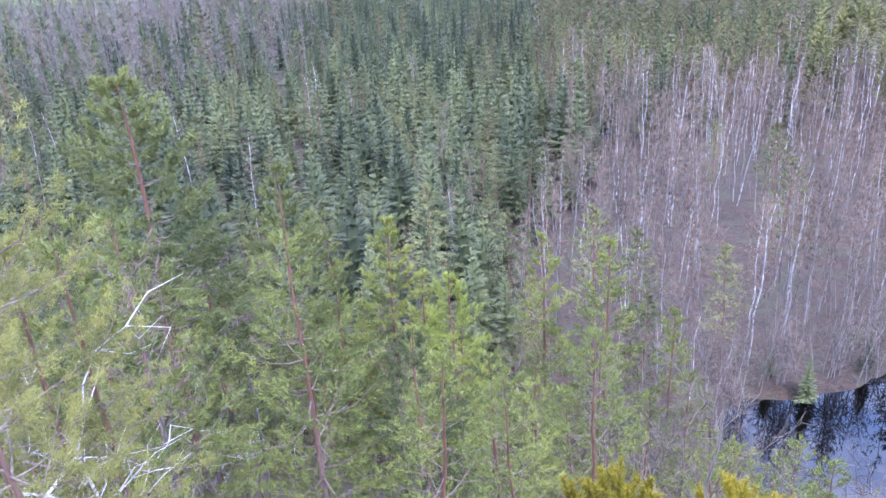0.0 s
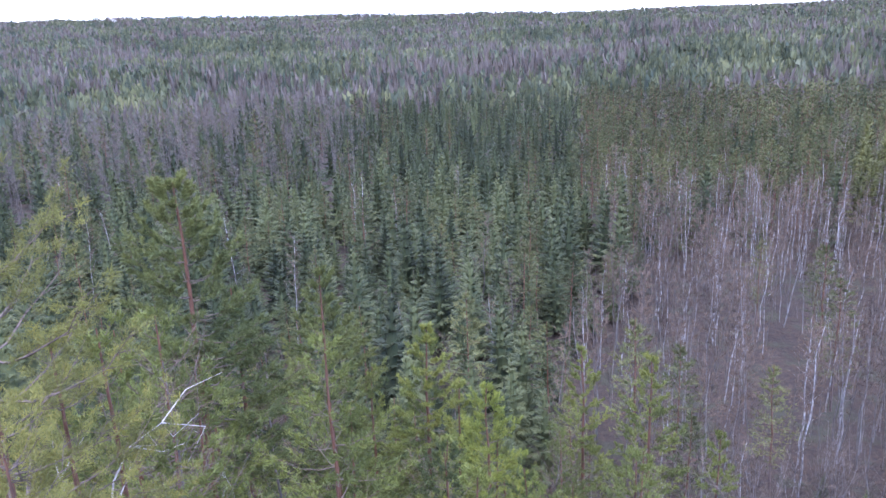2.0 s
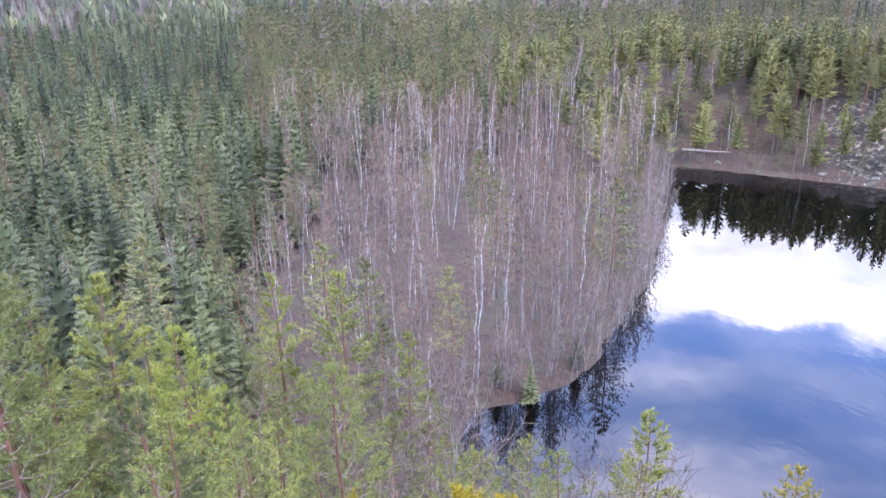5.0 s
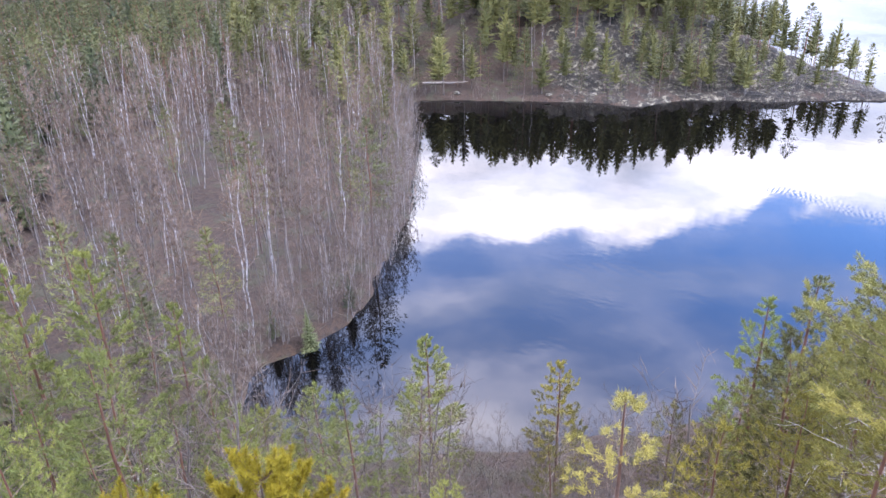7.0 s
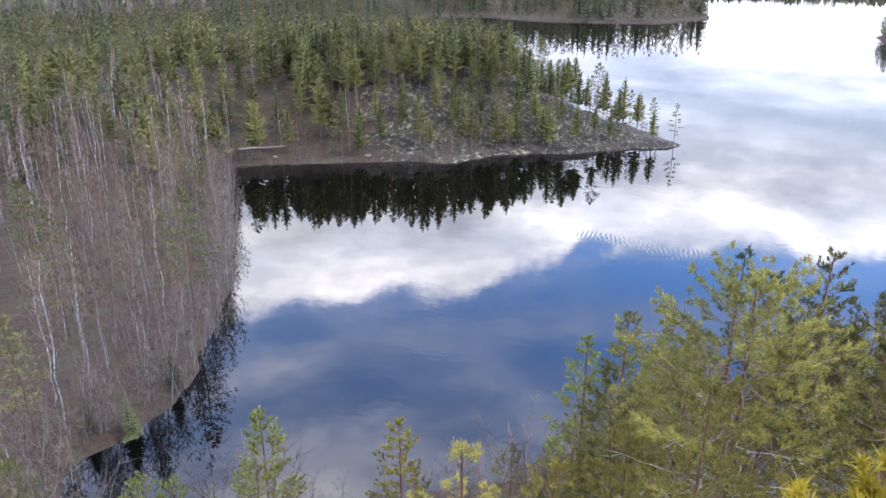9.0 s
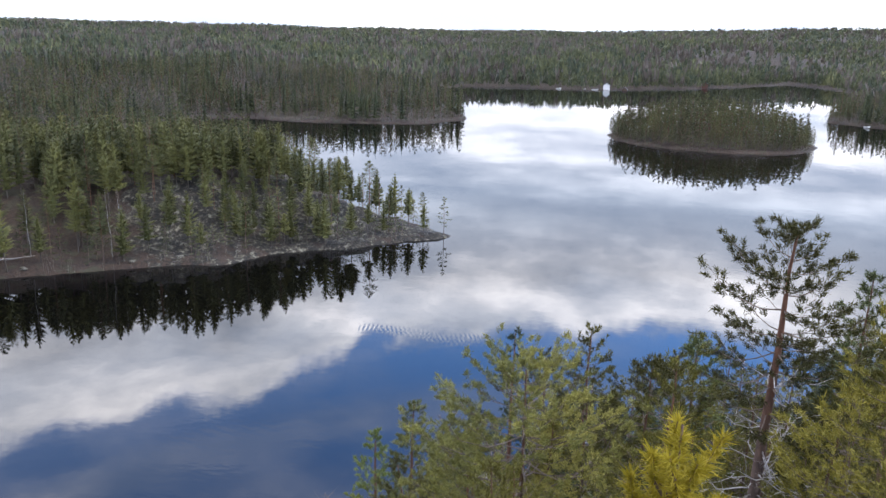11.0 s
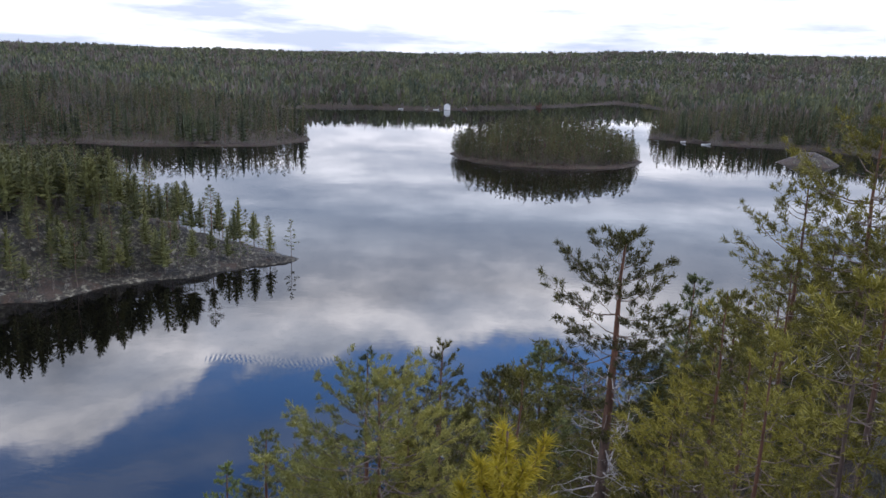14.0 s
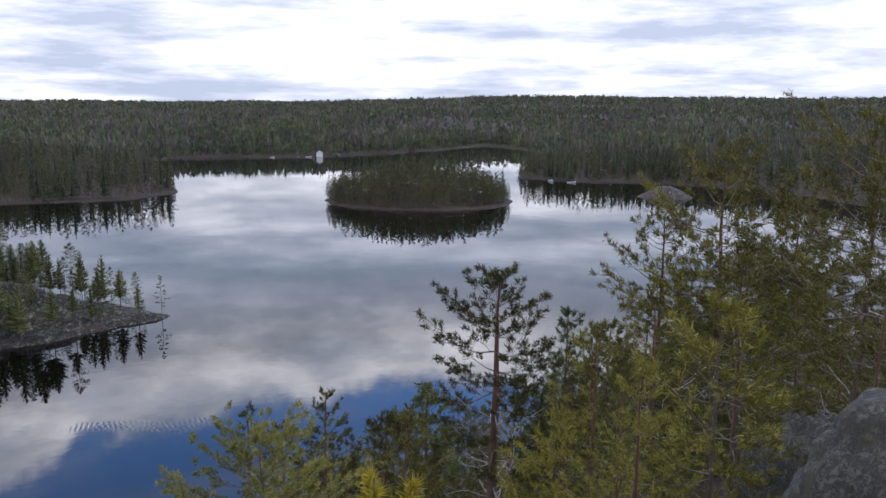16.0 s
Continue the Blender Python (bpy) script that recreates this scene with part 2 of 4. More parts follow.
def ground_material():
    """Forest floor: brown litter and heath with moss, pale bare rock on the steep and rocky parts."""
    m, n, b, out = material("forest_floor")
    geo = n.add("ShaderNodeNewGeometry")
    at = geo.outputs["Position"]
    fine, mid, big = n.noise(at, 2.2, 6.0, 0.7), n.noise(at, 0.35, 5.0, 0.6), n.noise(at, 0.05, 4.0, 0.6)
    litter = n.ramp(fine, [(0.35, (0.011, 0.007, 0.004)), (0.65, (0.050, 0.028, 0.015))])
    floor_colour = n.mix(n.smooth(mid, 0.5, 0.62), litter, (0.032, 0.028, 0.013))
    rock = n.ramp(n.noise(at, 0.9, 9.0, 0.78), [(0.45, (0.010, 0.008, 0.005)), (0.53, (0.028, 0.022, 0.013)), (0.57, (0.10, 0.09, 0.063)), (0.70, (0.24, 0.22, 0.165))])
    up = n.add("ShaderNodeSeparateXYZ")
    n.link(geo.outputs["Normal"], up.inputs[0])
    bare = n.add("ShaderNodeAttribute")
    bare.attribute_name = "bare"
    steep = n.math("SUBTRACT", 1.0, n.smooth(up.outputs[2], 0.6, 0.86))
    want = n.math("MAXIMUM", bare.outputs["Fac"], n.math("MULTIPLY", steep, 0.25))
    cut = n.smooth(n.math("ADD", want, n.math("MULTIPLY", n.math("SUBTRACT", mid, 0.5), 1.6)), 0.45, 0.62)
    n.link(n.mix(cut, floor_colour, rock), b.inputs["Base Color"])
    b.inputs["Roughness"].default_value = 0.95
    bump(n, b, n.math("ADD", fine, n.math("MULTIPLY", mid, 3.0)), 0.8, 0.3)
    return m


def water_material():
    m, n, b, out = material("lake_water")
    b.inputs["Base Color"].default_value = (0.0012, 0.0011, 0.0010, 1)
    b.inputs["Roughness"].default_value = 0.015
    b.inputs["IOR"].default_value = 1.45
    at = place_of(n)
    st = n.add("ShaderNodeMapping")
    st.inputs["Scale"].default_value = (1.0, 0.45, 1)
    st.inputs["Rotation"].default_value = (0, 0, radians(25))
    n.link(at, st.inputs["Vector"])
    calm = n.smooth(n.noise(at, 0.018, 3.0, 0.6), 0.5, 0.64)
    waves = n.math("ADD", n.math("MULTIPLY", n.noise(st.outputs[0], 1.1, 3.0, 0.5), n.math("ADD", n.math("MULTIPLY", calm, 0.8), 0.12)),
                   n.math("MULTIPLY", n.noise(at, 0.22, 2.0), 0.5))
    # a breath of wind on the open water
    xyz = n.add("ShaderNodeSeparateXYZ")
    n.link(at, xyz.inputs[0])
    px, py = xyz.outputs[0], xyz.outputs[1]
    across = n.math("SUBTRACT", px, n.math("ADD", 99.0, n.math("MULTIPLY", n.math("SUBTRACT", n.noise(at, 0.12, 2.0), 0.5), 12.0)))
    gust = n.math("MULTIPLY", n.smooth(n.math("ABSOLUTE", across), 3.2, 0.6), n.smooth(n.math("ABSOLUTE", n.math("SUBTRACT", py, 35.0)), 12.0, 7.0))
    comb = n.math("SINE", n.math("ADD", n.math("MULTIPLY", n.math("SUBTRACT", n.math("MULTIPLY", py, 0.94), n.math("MULTIPLY", px, 0.35)), 9.5), n.math("MULTIPLY", n.noise(at, 0.35, 2.0), 9.0)))
    waves = n.math("ADD", waves, n.math("MULTIPLY", n.math("MULTIPLY", comb, gust), 0.22))
    bump(n, b, waves, 0.09, 0.12)
    return m


BIRCH_BARK = birch_bark()
ROCK = stone("granite", (0.016, 0.014, 0.012), (0.105, 0.097, 0.08), (0.16, 0.152, 0.118), 0.8)
PALE_ROCK = stone("pale_granite", (0.022, 0.02, 0.016), (0.14, 0.128, 0.10), (0.26, 0.245, 0.19), 0.7)
GROUND = ground_material()
WATER = water_material()


def paint(name, colour, rough=0.6):
    m, n, b, out = material(name)
    g = n.noise(place_of(n), 1.5, 4.0)
    n.link(n.ramp(g, [(0.3, tuple(0.8 * c for c in colour)), (0.7, colour)]), b.inputs["Base Color"])
    b.inputs["Roughness"].default_value = rough
    return m


# ---- meshes from arrays ----
def mesh_of(name, verts, faces, mat, smooth=False):
    me = bpy.data.meshes.new(name)
    verts, faces = np.asarray(verts, np.float32), np.asarray(faces, np.int32)
    me.vertices.add(len(verts))
    me.vertices.foreach_set("co", verts.ravel())
    k = faces.shape[1]
    me.loops.add(faces.size)
    me.loops.foreach_set("vertex_index", faces.ravel())
    me.polygons.add(len(faces))
    me.polygons.foreach_set("loop_start", np.arange(0, faces.size, k, dtype=np.int32))
    me.polygons.foreach_set("loop_total", np.full(len(faces), k, np.int32))
    me.polygons.foreach_set("use_smooth", np.full(len(faces), smooth, bool))
    me.update(calc_edges=True)
    me.materials.append(mat)
    return me


def part(name, me, parent, label=""):
    ob = new(name, me)
    ob.parent = parent
    return tagged(ob, label) if label else ob


class Soup:
    """Triangles that gather into one mesh."""

    def __init__(self):
        self.v, self.f, self.n = [], [], 0

    def add(self, v, f):
        v, f = np.asarray(v, float).reshape(-1, 3), np.asarray(f, int).reshape(-1, 3)
        self.v.append(v)
        self.f.append(f + self.n)
        self.n += len(v)

    def arrays(self):
        return np.concatenate(self.v), np.concatenate(self.f)

    def tube(self, pts, radii, sides=5):
        """A tapered tube along pts, closed to a point at its far end."""
        pts = np.asarray(pts, float)
        way = np.gradient(pts, axis=0)
        way /= np.linalg.norm(way, axis=1)[:, None] + 1e-9
        ref = np.array([0.31, 0.95, 0.05]) if abs(way[0][2]) > 0.7 else np.array([0.0, 0.0, 1.0])
        a = np.cross(way, ref)
        a /= np.linalg.norm(a, axis=1)[:, None] + 1e-9
        b = np.cross(way, a)
        ang = np.arange(sides) * 2 * np.pi / sides
        ring = pts[:, None] + np.asarray(radii)[:, None, None] * (np.cos(ang)[None, :, None] * a[:, None] + np.sin(ang)[None, :, None] * b[:, None])
        k = len(pts)
        i, j = np.meshgrid(np.arange(k - 1), np.arange(sides), indexing="ij")
        p, q = i * sides + j, i * sides + (j + 1) % sides
        self.add(ring.reshape(-1, 3), np.concatenate([np.stack([p, q, q + sides], -1).reshape(-1, 3), np.stack([p, q + sides, p + sides], -1).reshape(-1, 3)]))

    def blades(self, at, way, count, length, width, spread, rng, bent=0.0):
        """count thin triangles fanning out from each point of at along way."""
        at, way = np.repeat(np.asarray(at, float), count, 0), np.repeat(np.asarray(way, float), count, 0)
        d = way + rng.normal(0, spread, way.shape)
        d[:, 2] += bent
        d /= np.linalg.norm(d, axis=1)[:, None] + 1e-9
        side = np.cross(d, rng.normal(0, 1, d.shape))
        side /= np.linalg.norm(side, axis=1)[:, None] + 1e-9
        ln = length * rng.uniform(0.6, 1.25, (len(d), 1))
        w = width * rng.uniform(0.7, 1.3, (len(d), 1))
        tri = np.stack([at - side * w / 2, at + side * w / 2, at + d * ln], 1)
        self.add(tri.reshape(-1, 3), np.arange(len(d) * 3).reshape(-1, 3))

    def heart(self, rings, sides, rng, rough=0.3):
        """A ragged closed hull about the z axis through rings of (height, radius): the dense inside of a crown."""
        v = []
        for i, (z, w) in enumerate(rings):
            ang = (np.arange(sides) + 0.5 * (i % 2)) * 2 * np.pi / sides + rng.normal(0, 0.2, sides)
            rad = w * (1.12 if i % 2 == 0 else 0.85) * rng.uniform(1 - rough, 1 + rough, sides)
            v.append(np.column_stack([np.cos(ang) * rad, np.sin(ang) * rad, z + rng.normal(0, rough * w * 0.5, sides) - (0.12 * w if i % 2 == 0 else 0)]))
        k = len(rings)
        v = np.concatenate(v + [np.array([[0, 0, rings[0][0]], [0, 0, rings[-1][0]]])])
        f = []
        for j in range(sides):
            n = (j + 1) % sides
            f += [(j, (k * sides), n), ((k - 1) * sides + j, (k - 1) * sides + n, k * sides + 1)]
            for i in range(k - 1):
                p, o = i * sides + j, i * sides + n
                f += [(p, o, o + sides), (p, o + sides, p + sides)]
        self.add(v, f)


def unit(a, e):
    return np.array([math.cos(a) * math.cos(e), math.sin(a) * math.cos(e), math.sin(e)])


# ---- trees: each gives its parts as arrays ----
def pine(h, r, bare, seed, limbs=44, subs=7, needles=22, length=0.15, fine=0.022, tip=0.6, loose=0.55, girth=0.0115, bend=0.3, dead=6, cone=0.35, sides=7, tone=None, snag=1.0):
    """A Scots pine h high with a crown of radius r above the share bare of its trunk: whorled limbs, side shoots and needles along them."""
    rng = np.random.default_rng(seed)
    trunk, boughs, crown, snags = Soup(), Soup(), Soup(), Soup()
    zs = np.linspace(0, h, 11)
    sway = np.cumsum(rng.normal(0, bend * h / 100, (11, 2)), 0)
    sway -= sway[0]
    line = np.column_stack([sway, zs])
    line[0, 2] = -0.6
    rad = girth * h * (1 - 0.88 * (zs / h) ** 1.1)
    trunk.tube(line, rad, sides)
    on = lambda z: np.array([np.interp(z, zs, line[:, 0]), np.interp(z, zs, line[:, 1]), z])
    at, way = [], []
    per = 5
    levels = max(4, round(limbs / per))
    for i in range(levels * per):
        lev = i // per
        u = min(0.985, (lev + rng.uniform(0.25, 0.75)) / levels)
        z = h * (bare + (1 - bare) * u ** 0.9)
        dome = (1 - u ** 2.0) ** 0.75 * (0.70 + 0.30 * min(1.0, u / 0.25))
        shape = (1 - cone) * dome + cone * (1 - u) ** 0.8 + 0.05
        ln = r * shape * rng.choice((0.55, 0.85, 1.0, 1.12)) * rng.uniform(0.85, 1.1)
        a = (i % per) * 2 * math.pi / per + lev * 1.1 + rng.normal(0, 0.25)
        e0 = -0.12 + 0.35 * u + 0.55 * u ** 3 + rng.normal(0, 0.12)
        p0 = on(z)
        out = unit(a, e0)
        k = np.linspace(0, 1, 5)[:, None]
        pts = p0 + out * ln * k + np.array([0, 0, 1]) * (ln * (0.26 * k ** 2.2 - 0.10 * np.sin(k * 3.1))) + rng.normal(0, 0.035 * ln, (5, 3)) * k
        boughs.tube(pts, np.array([1, 0.75, 0.55, 0.35, 0.1]) * (0.007 * ln + 0.006 + 0.0006 * h * (1 - u)), 4)
        many = max(3, int(subs * (0.3 + 1.2 * ln / r)))
        for j in range(many):
            s = 0.34 + 0.66 * (j + rng.uniform(0.2, 1)) / many
            q0 = np.array([np.interp(s, k[:, 0], pts[:, c]) for c in range(3)])
            side = unit(a + (1 if j % 2 else -1) * rng.uniform(0.2, 1.15), e0 + rng.uniform(-0.1, 0.5))
            bl = rng.uniform(0.35, 0.75) * (0.25 + ln * 0.40) * (1.3 - 0.7 * s)
            q1 = q0 + side * bl + np.array([0, 0, 0.14 * bl])
            boughs.add([q0 + (0, 0, 0.008), q0 - (0, 0, 0.008), q1], [(0, 1, 2)])
            k2 = max(3, int(needles * (0.5 + bl)))
            w = rng.uniform(0.02, 1.0, (k2, 1)) ** tip * 1.05
            at.append(q0 + (q1 - q0) * w + rng.normal(0, 0.035, (k2, 3)))
            way.append(np.repeat((side * 0.75 + np.array([0, 0, 0.32]))[None], k2, 0))
    crown.blades(np.concatenate(at), np.concatenate(way), 1, length, fine, loose, rng)
    for i in range(dead):
        z = h * (bare * rng.uniform(0.5, 1.0) + (1 - bare) * rng.uniform(0.0, 0.35) * (i % 2))
        a, ln = rng.uniform(0, 6.3), r * rng.uniform(0.3, 0.95) * snag
        turn, lift, p = a, rng.uniform(-0.3, 0.15), on(z)
        pts = [p]
        for s in range(6):
            turn, lift = turn + rng.normal(0, 0.38), np.clip(lift + rng.normal(0.02, 0.28), -0.7, 0.8)
            p = p + unit(turn, lift) * ln / 6
            pts.append(p)
        thick = 0.009 * ln + 0.006
        snags.tube(pts, np.linspace(1, 0.2, 7) * thick, 4)
        for j in range(7):
            q = pts[rng.integers(2, 7)]
            d1 = unit(turn + rng.normal(0, 0.9), rng.normal(0.1, 0.5))
            m = q + d1 * ln * rng.uniform(0.12, 0.25)
            snags.tube([q, m, m + unit(turn + rng.normal(0, 1.2), rng.normal(0.2, 0.6)) * ln * rng.uniform(0.08, 0.2)], [0.4 * thick, 0.28 * thick, 0.1 * thick], 3)
    out = [("trunk", trunk.arrays(), PINE_BARK, ""), ("bough", boughs.arrays(), BOUGH, ""), ("crown", crown.arrays(), tone or PINE, "")]
    if dead:
        out.append(("dead_branch", snags.arrays(), DEAD_WOOD, "bare grey dead branches"))
    return out


def far_pine(h, r, bare, seed, limbs=40, needles=32, sides=4, length=0.42, width=0.13):
    """A pine for the middle distance: trunk, limbs and flat layers of needles with gaps between them."""
    rng = np.random.default_rng(seed)
    trunk, crown = Soup(), Soup()
    zs = np.linspace(0, h, 5)
    line = np.column_stack([rng.normal(0, 0.008 * h, (5, 2)), zs])
    line[0] = (0, 0, -0.6)
    trunk.tube(line, 0.009 * h * (1 - 0.85 * zs / h) + 0.01, sides)
    at, way = [], []
    for i in range(limbs):
        u = (i + rng.uniform(0, 0.8)) / limbs
        z = h * (bare + (0.97 - bare) * u ** 0.9)
        a = i * 2.4 + rng.normal(0, 0.35)
        ln = r * ((1 - u ** 1.4) ** 0.85 * (0.7 + 0.3 * min(1, u / 0.2)) + 0.06) * rng.uniform(0.6, 1.1)
        p0 = np.array([np.interp(z, zs, line[:, 0]), np.interp(z, zs, line[:, 1]), z])
        d = unit(a, -0.05 + 0.6 * u ** 2 + rng.normal(0, 0.12))
        side = np.array([-math.sin(a), math.cos(a), 0])
        e = p0 + d * ln + np.array([0, 0, 0.12 * ln])
        if i % 2 == 0:
            trunk.tube([p0, e], [0.02 + 0.001 * h * (1 - u), 0.01], 3)
        w = rng.uniform(0.25, 1.02, (needles, 1))
        v = rng.normal(0, 0.17, (needles, 1)) * ln
        at.append(p0 + (e - p0) * w + side * v + rng.normal(0, 0.05, (needles, 3)) * ln * np.array([0, 0, 1]))
        way.append(d * 0.7 + side * np.sign(v) * 0.35 + np.array([0, 0, 0.35]) + 0 * w)
    crown.blades(np.concatenate(at), np.concatenate(way), 1, length, width, 0.4, rng)
    return [("trunk", trunk.arrays(), PINE_BARK, ""), ("crown", crown.arrays(), PINE_FAR, "")]


def spruce(h, r, seed, whorls=14, around=8, sprays=6, twig=0.42, hull=(7, 6), tone=None, droop=0.25, bare=0.10, dome=0.0):
    """A young spruce or pine of conical growth: tiers of boughs with feathered sides, the upper ones swept up to a pointed leader."""
    rng = np.random.default_rng(seed)
    trunk, crown = Soup(), Soup()
    trunk.tube([[0, 0, -0.6], [0, 0, h * 0.5], [0, 0, h]], [0.010 * h, 0.006 * h, 0.01], 4)
    tri = []
    for i in range(whorls):
        u = (i + 0.5) / whorls
        for j in range(around):
            uu = u + rng.uniform(-0.22, 0.22) / whorls
            z = h * (bare + (0.96 - bare) * uu)
            a = j * 2 * np.pi / around + i * 0.83 + rng.normal(0, 0.16)
            rad = (r * ((1 - dome) * (1 - uu) ** 0.85 + dome * (1 - max(uu, 0.0) ** 1.8) ** 0.8) + 0.12) * rng.uniform(0.7 - 0.2 * dome, 1.15)
            e = -droop + (0.9 + droop) * uu ** 1.4 + rng.normal(0, 0.08)
            out, side = unit(a, e), np.array([-math.sin(a), math.cos(a), 0])
            p0 = np.array([0, 0, z])
            mid = p0 + out * rad * 0.6
            tip = p0 + out * rad + np.array([0, 0, 0.16 * rad])
            w = 0.10 * rad + 0.03
            sag = np.array([0, 0, 0.10 * rad])
            tri += [p0, mid + side * w - sag, tip, p0, tip, mid - side * w - sag]
            for s in range(sprays):
                t = 0.35 + 0.6 * (s + rng.uniform(0, 1)) / sprays
                q = p0 + (tip - p0) * t
                for sg in (-1, 1):
                    d = out * 0.75 + sg * side * rng.uniform(0.5, 0.95) + np.array([0, 0, rng.uniform(-0.25, 0.15)])
                    ln = twig * rad * (1.15 - 0.6 * t) * rng.uniform(0.75, 1.3) + 0.07
                    b = out * (0.04 + 0.035 * rad)
                    tri += [q - b, q + b, q + d * ln]
    tri = np.array(tri)
    crown.add(tri, np.arange(len(tri)).reshape(-1, 3))
    crown.heart([(h * q, 0.36 * r * ((1 - dome) * (1 - q) ** 0.95 + dome * (1 - q ** 1.8) ** 0.9 * 0.8) + 0.02) for q in np.linspace(bare - 0.02, 0.86, hull[0])], hull[1], rng, 0.3)
    crown.blades(np.array([[0, 0, h * 0.94]] * 2), np.array([[0, 0, 1.0]] * 2), 3, 0.07 * h * (1 - 0.7 * dome), 0.10, 0.16 + 0.4 * dome, rng)
    return [("trunk", trunk.arrays(), GREY_BARK, ""), ("crown", crown.arrays(), tone or SPRUCE, "")]


def birch(h, r, seed, limbs=22, twigs=340, twig=0.62, bark=None, hair=None, lean=0.05, fine=0.06, base=0.42):
    """A bare birch or alder: pale stem, rising limbs that fork, and a haze of fine twigs."""
    rng = np.random.default_rng(seed)
    trunk, crown = Soup(), Soup()
    zs = np.linspace(0, h, 7)
    tilt = rng.normal(0, lean, 2)
    line = np.column_stack([tilt[0] * zs + rng.normal(0, 0.008 * h, 7), tilt[1] * zs + rng.normal(0, 0.008 * h, 7), zs])
    line[0] = (0, 0, -0.6)
    trunk.tube(line, 0.0052 * h * (1 - 0.88 * zs / h) + 0.012, 4)
    at, way = [], []
    for i in range(limbs):
        u = base + (0.98 - base) * (i + rng.uniform(0, 0.8)) / limbs
        p = np.array([np.interp(u * h, zs, line[:, 0]), np.interp(u * h, zs, line[:, 1]), u * h])
        a = i * 2.4 + rng.normal(0, 0.4)
        ln = r * (1.25 - 0.75 * u) * rng.uniform(0.6, 1.35)
        d = unit(a, rng.uniform(0.45, 1.0))
        d2 = unit(a + rng.normal(0, 0.5), rng.uniform(0.7, 1.25))
        m = p + d * ln * 0.6
        e = m + d2 * ln * 0.7
        thin = 0.009 + 0.0007 * h * (1 - u)
        trunk.tube([p, m, e], [thin, 0.6 * thin, 0.004], 3)
        for j in range(max(1, twigs // limbs)):
            s = rng.uniform(0.0, 1.0)
            at.append(p + (m - p) * (0.4 + 1.2 * s) if s < 0.5 else m + (e - m) * (2 * s - 1))
            way.append(d2 * 0.55 + np.array([0, 0, 0.12]))
    crown.blades(np.array(at), np.array(way), 1, twig, fine, 0.62, rng)
    return [("trunk", trunk.arrays(), bark or BIRCH_BARK, ""), ("crown", crown.arrays(), hair or TWIG, "fine bare twigs")]


def young_pine(h, r, seed, whorls=5):
    """A young pine with upright shoots thick with long yellow-green needles."""
    rng = np.random.default_rng(seed)
    trunk, crown = Soup(), Soup()
    trunk.tube([[0, 0, -0.4], [0, 0, h * 0.5], [0, 0, h]], [0.022, 0.013, 0.004], 6)
    shoots = [(np.array([0, 0, h - 0.25]), np.array([0, 0, 1.0]), 0.21)]
    for i in range(whorls):
        z = h - 0.24 - 0.26 * i
        for j in range(6):
            a = j * 1.05 + i * 0.5 + rng.normal(0, 0.2)
            ln = r * (0.22 + 0.2 * i) * rng.uniform(0.8, 1.2)
            d = unit(a, rng.uniform(0.5, 0.9))
            p, e = np.array([0, 0, z]), np.array([0, 0, z]) + d * ln
            trunk.tube([p, (p + e) / 2 - np.array([0, 0, 0.03]), e], [0.014, 0.010, 0.006], 4)
            shoots.append((p + d * ln * 0.35, d, ln * 0.65))
            for s in np.linspace(0.5 if i else 0.9, 1, 1 + 2 * min(i, 2)):
                for q in range(2 if i else 1):
                    up = d * 0.5 + np.array([0, 0, 1.0]) + rng.normal(0, 0.3, 3)
                    shoots.append((p + (e - p) * s, up / np.linalg.norm(up), rng.uniform(0.08, 0.17)))
    for p, d, ln in shoots:
        trunk.tube([p, p + d * ln], [0.007, 0.004], 3)
        k = int(46 * ln / 0.2)
        at = p + d * np.linspace(0.0, 1, k)[:, None] * ln
        crown.blades(at, np.repeat(d[None] * 0.55, k, 0), 7, 0.058, 0.006, 0.6, rng)
    return [("trunk", trunk.arrays(), PINE_BARK, ""), ("needles", crown.arrays(), YOUNG, "long yellow-green needles")]


def kind_of(parts, name, label, category, group):
    """A template: its meshes are built once and shared by every tree of the kind."""
    return dict(parts=[(p, mesh_of(p, *arrays, mat, p == "trunk"), note) for p, arrays, mat, note in parts], arrays=parts, name=name, label=label, category=category, group=group)


def plant(kind, x, y, z, scale=1.0, turn=0.0, tilt=(0.0, 0.0), label=""):
    ob = new(kind["name"])
    ob.empty_display_size = 0.3
    ob.matrix_basis = Matrix.Translation((x, y, z)) @ Euler((tilt[0], tilt[1], turn)).to_matrix().to_4x4() @ Matrix.Scale(scale, 4)
    for name, me, note in kind["parts"]:
        p = part(name, me, ob, note)
        if name != "trunk":
            tagged(p, kind="stuff")
    return tagged(ob, label or kind["label"], kind["category"], kind["group"])


# ---- the lie of the land ----
EYE_Z = 42.0
SHORE = [(22, 52), (27, 56), (32, 56.5), (37, 57), (42, 60), (48, 64), (57, 72), (71, 87), (93, 113), (99, 107), (109, 94), (118, 81), (128, 75), (136, 65), (144, 57), (153, 48),
         (158, 54), (172, 80), (205, 112), (245, 160), (285, 215), (312, 226), (327, 202), (326, 176), (344, 127), (375, 112), (405, 123), (424, 140),
         (488, 163), (560, 198), (612, 180), (628, 140), (640, 78), (706, 14), (781, -44), (856, -76), (800, -104)]
SHORE_EAST = [(700, -118), (590, -96), (520, -72), (468, -62), (444, -92), (440, -130), (425, -165), (380, -196), (330, -206), (280, -196), (225, -172), (165, -130), (120, -84),
              (96, -36), (84, -8), (72, 10), (58, 20), (46, 26), (36, 32), (28, 38), (23, 44)]
LAKE = np.array(SHORE + SHORE_EAST, float)
ISLAND = (352.0, -3.0, 36.0, 42.0)
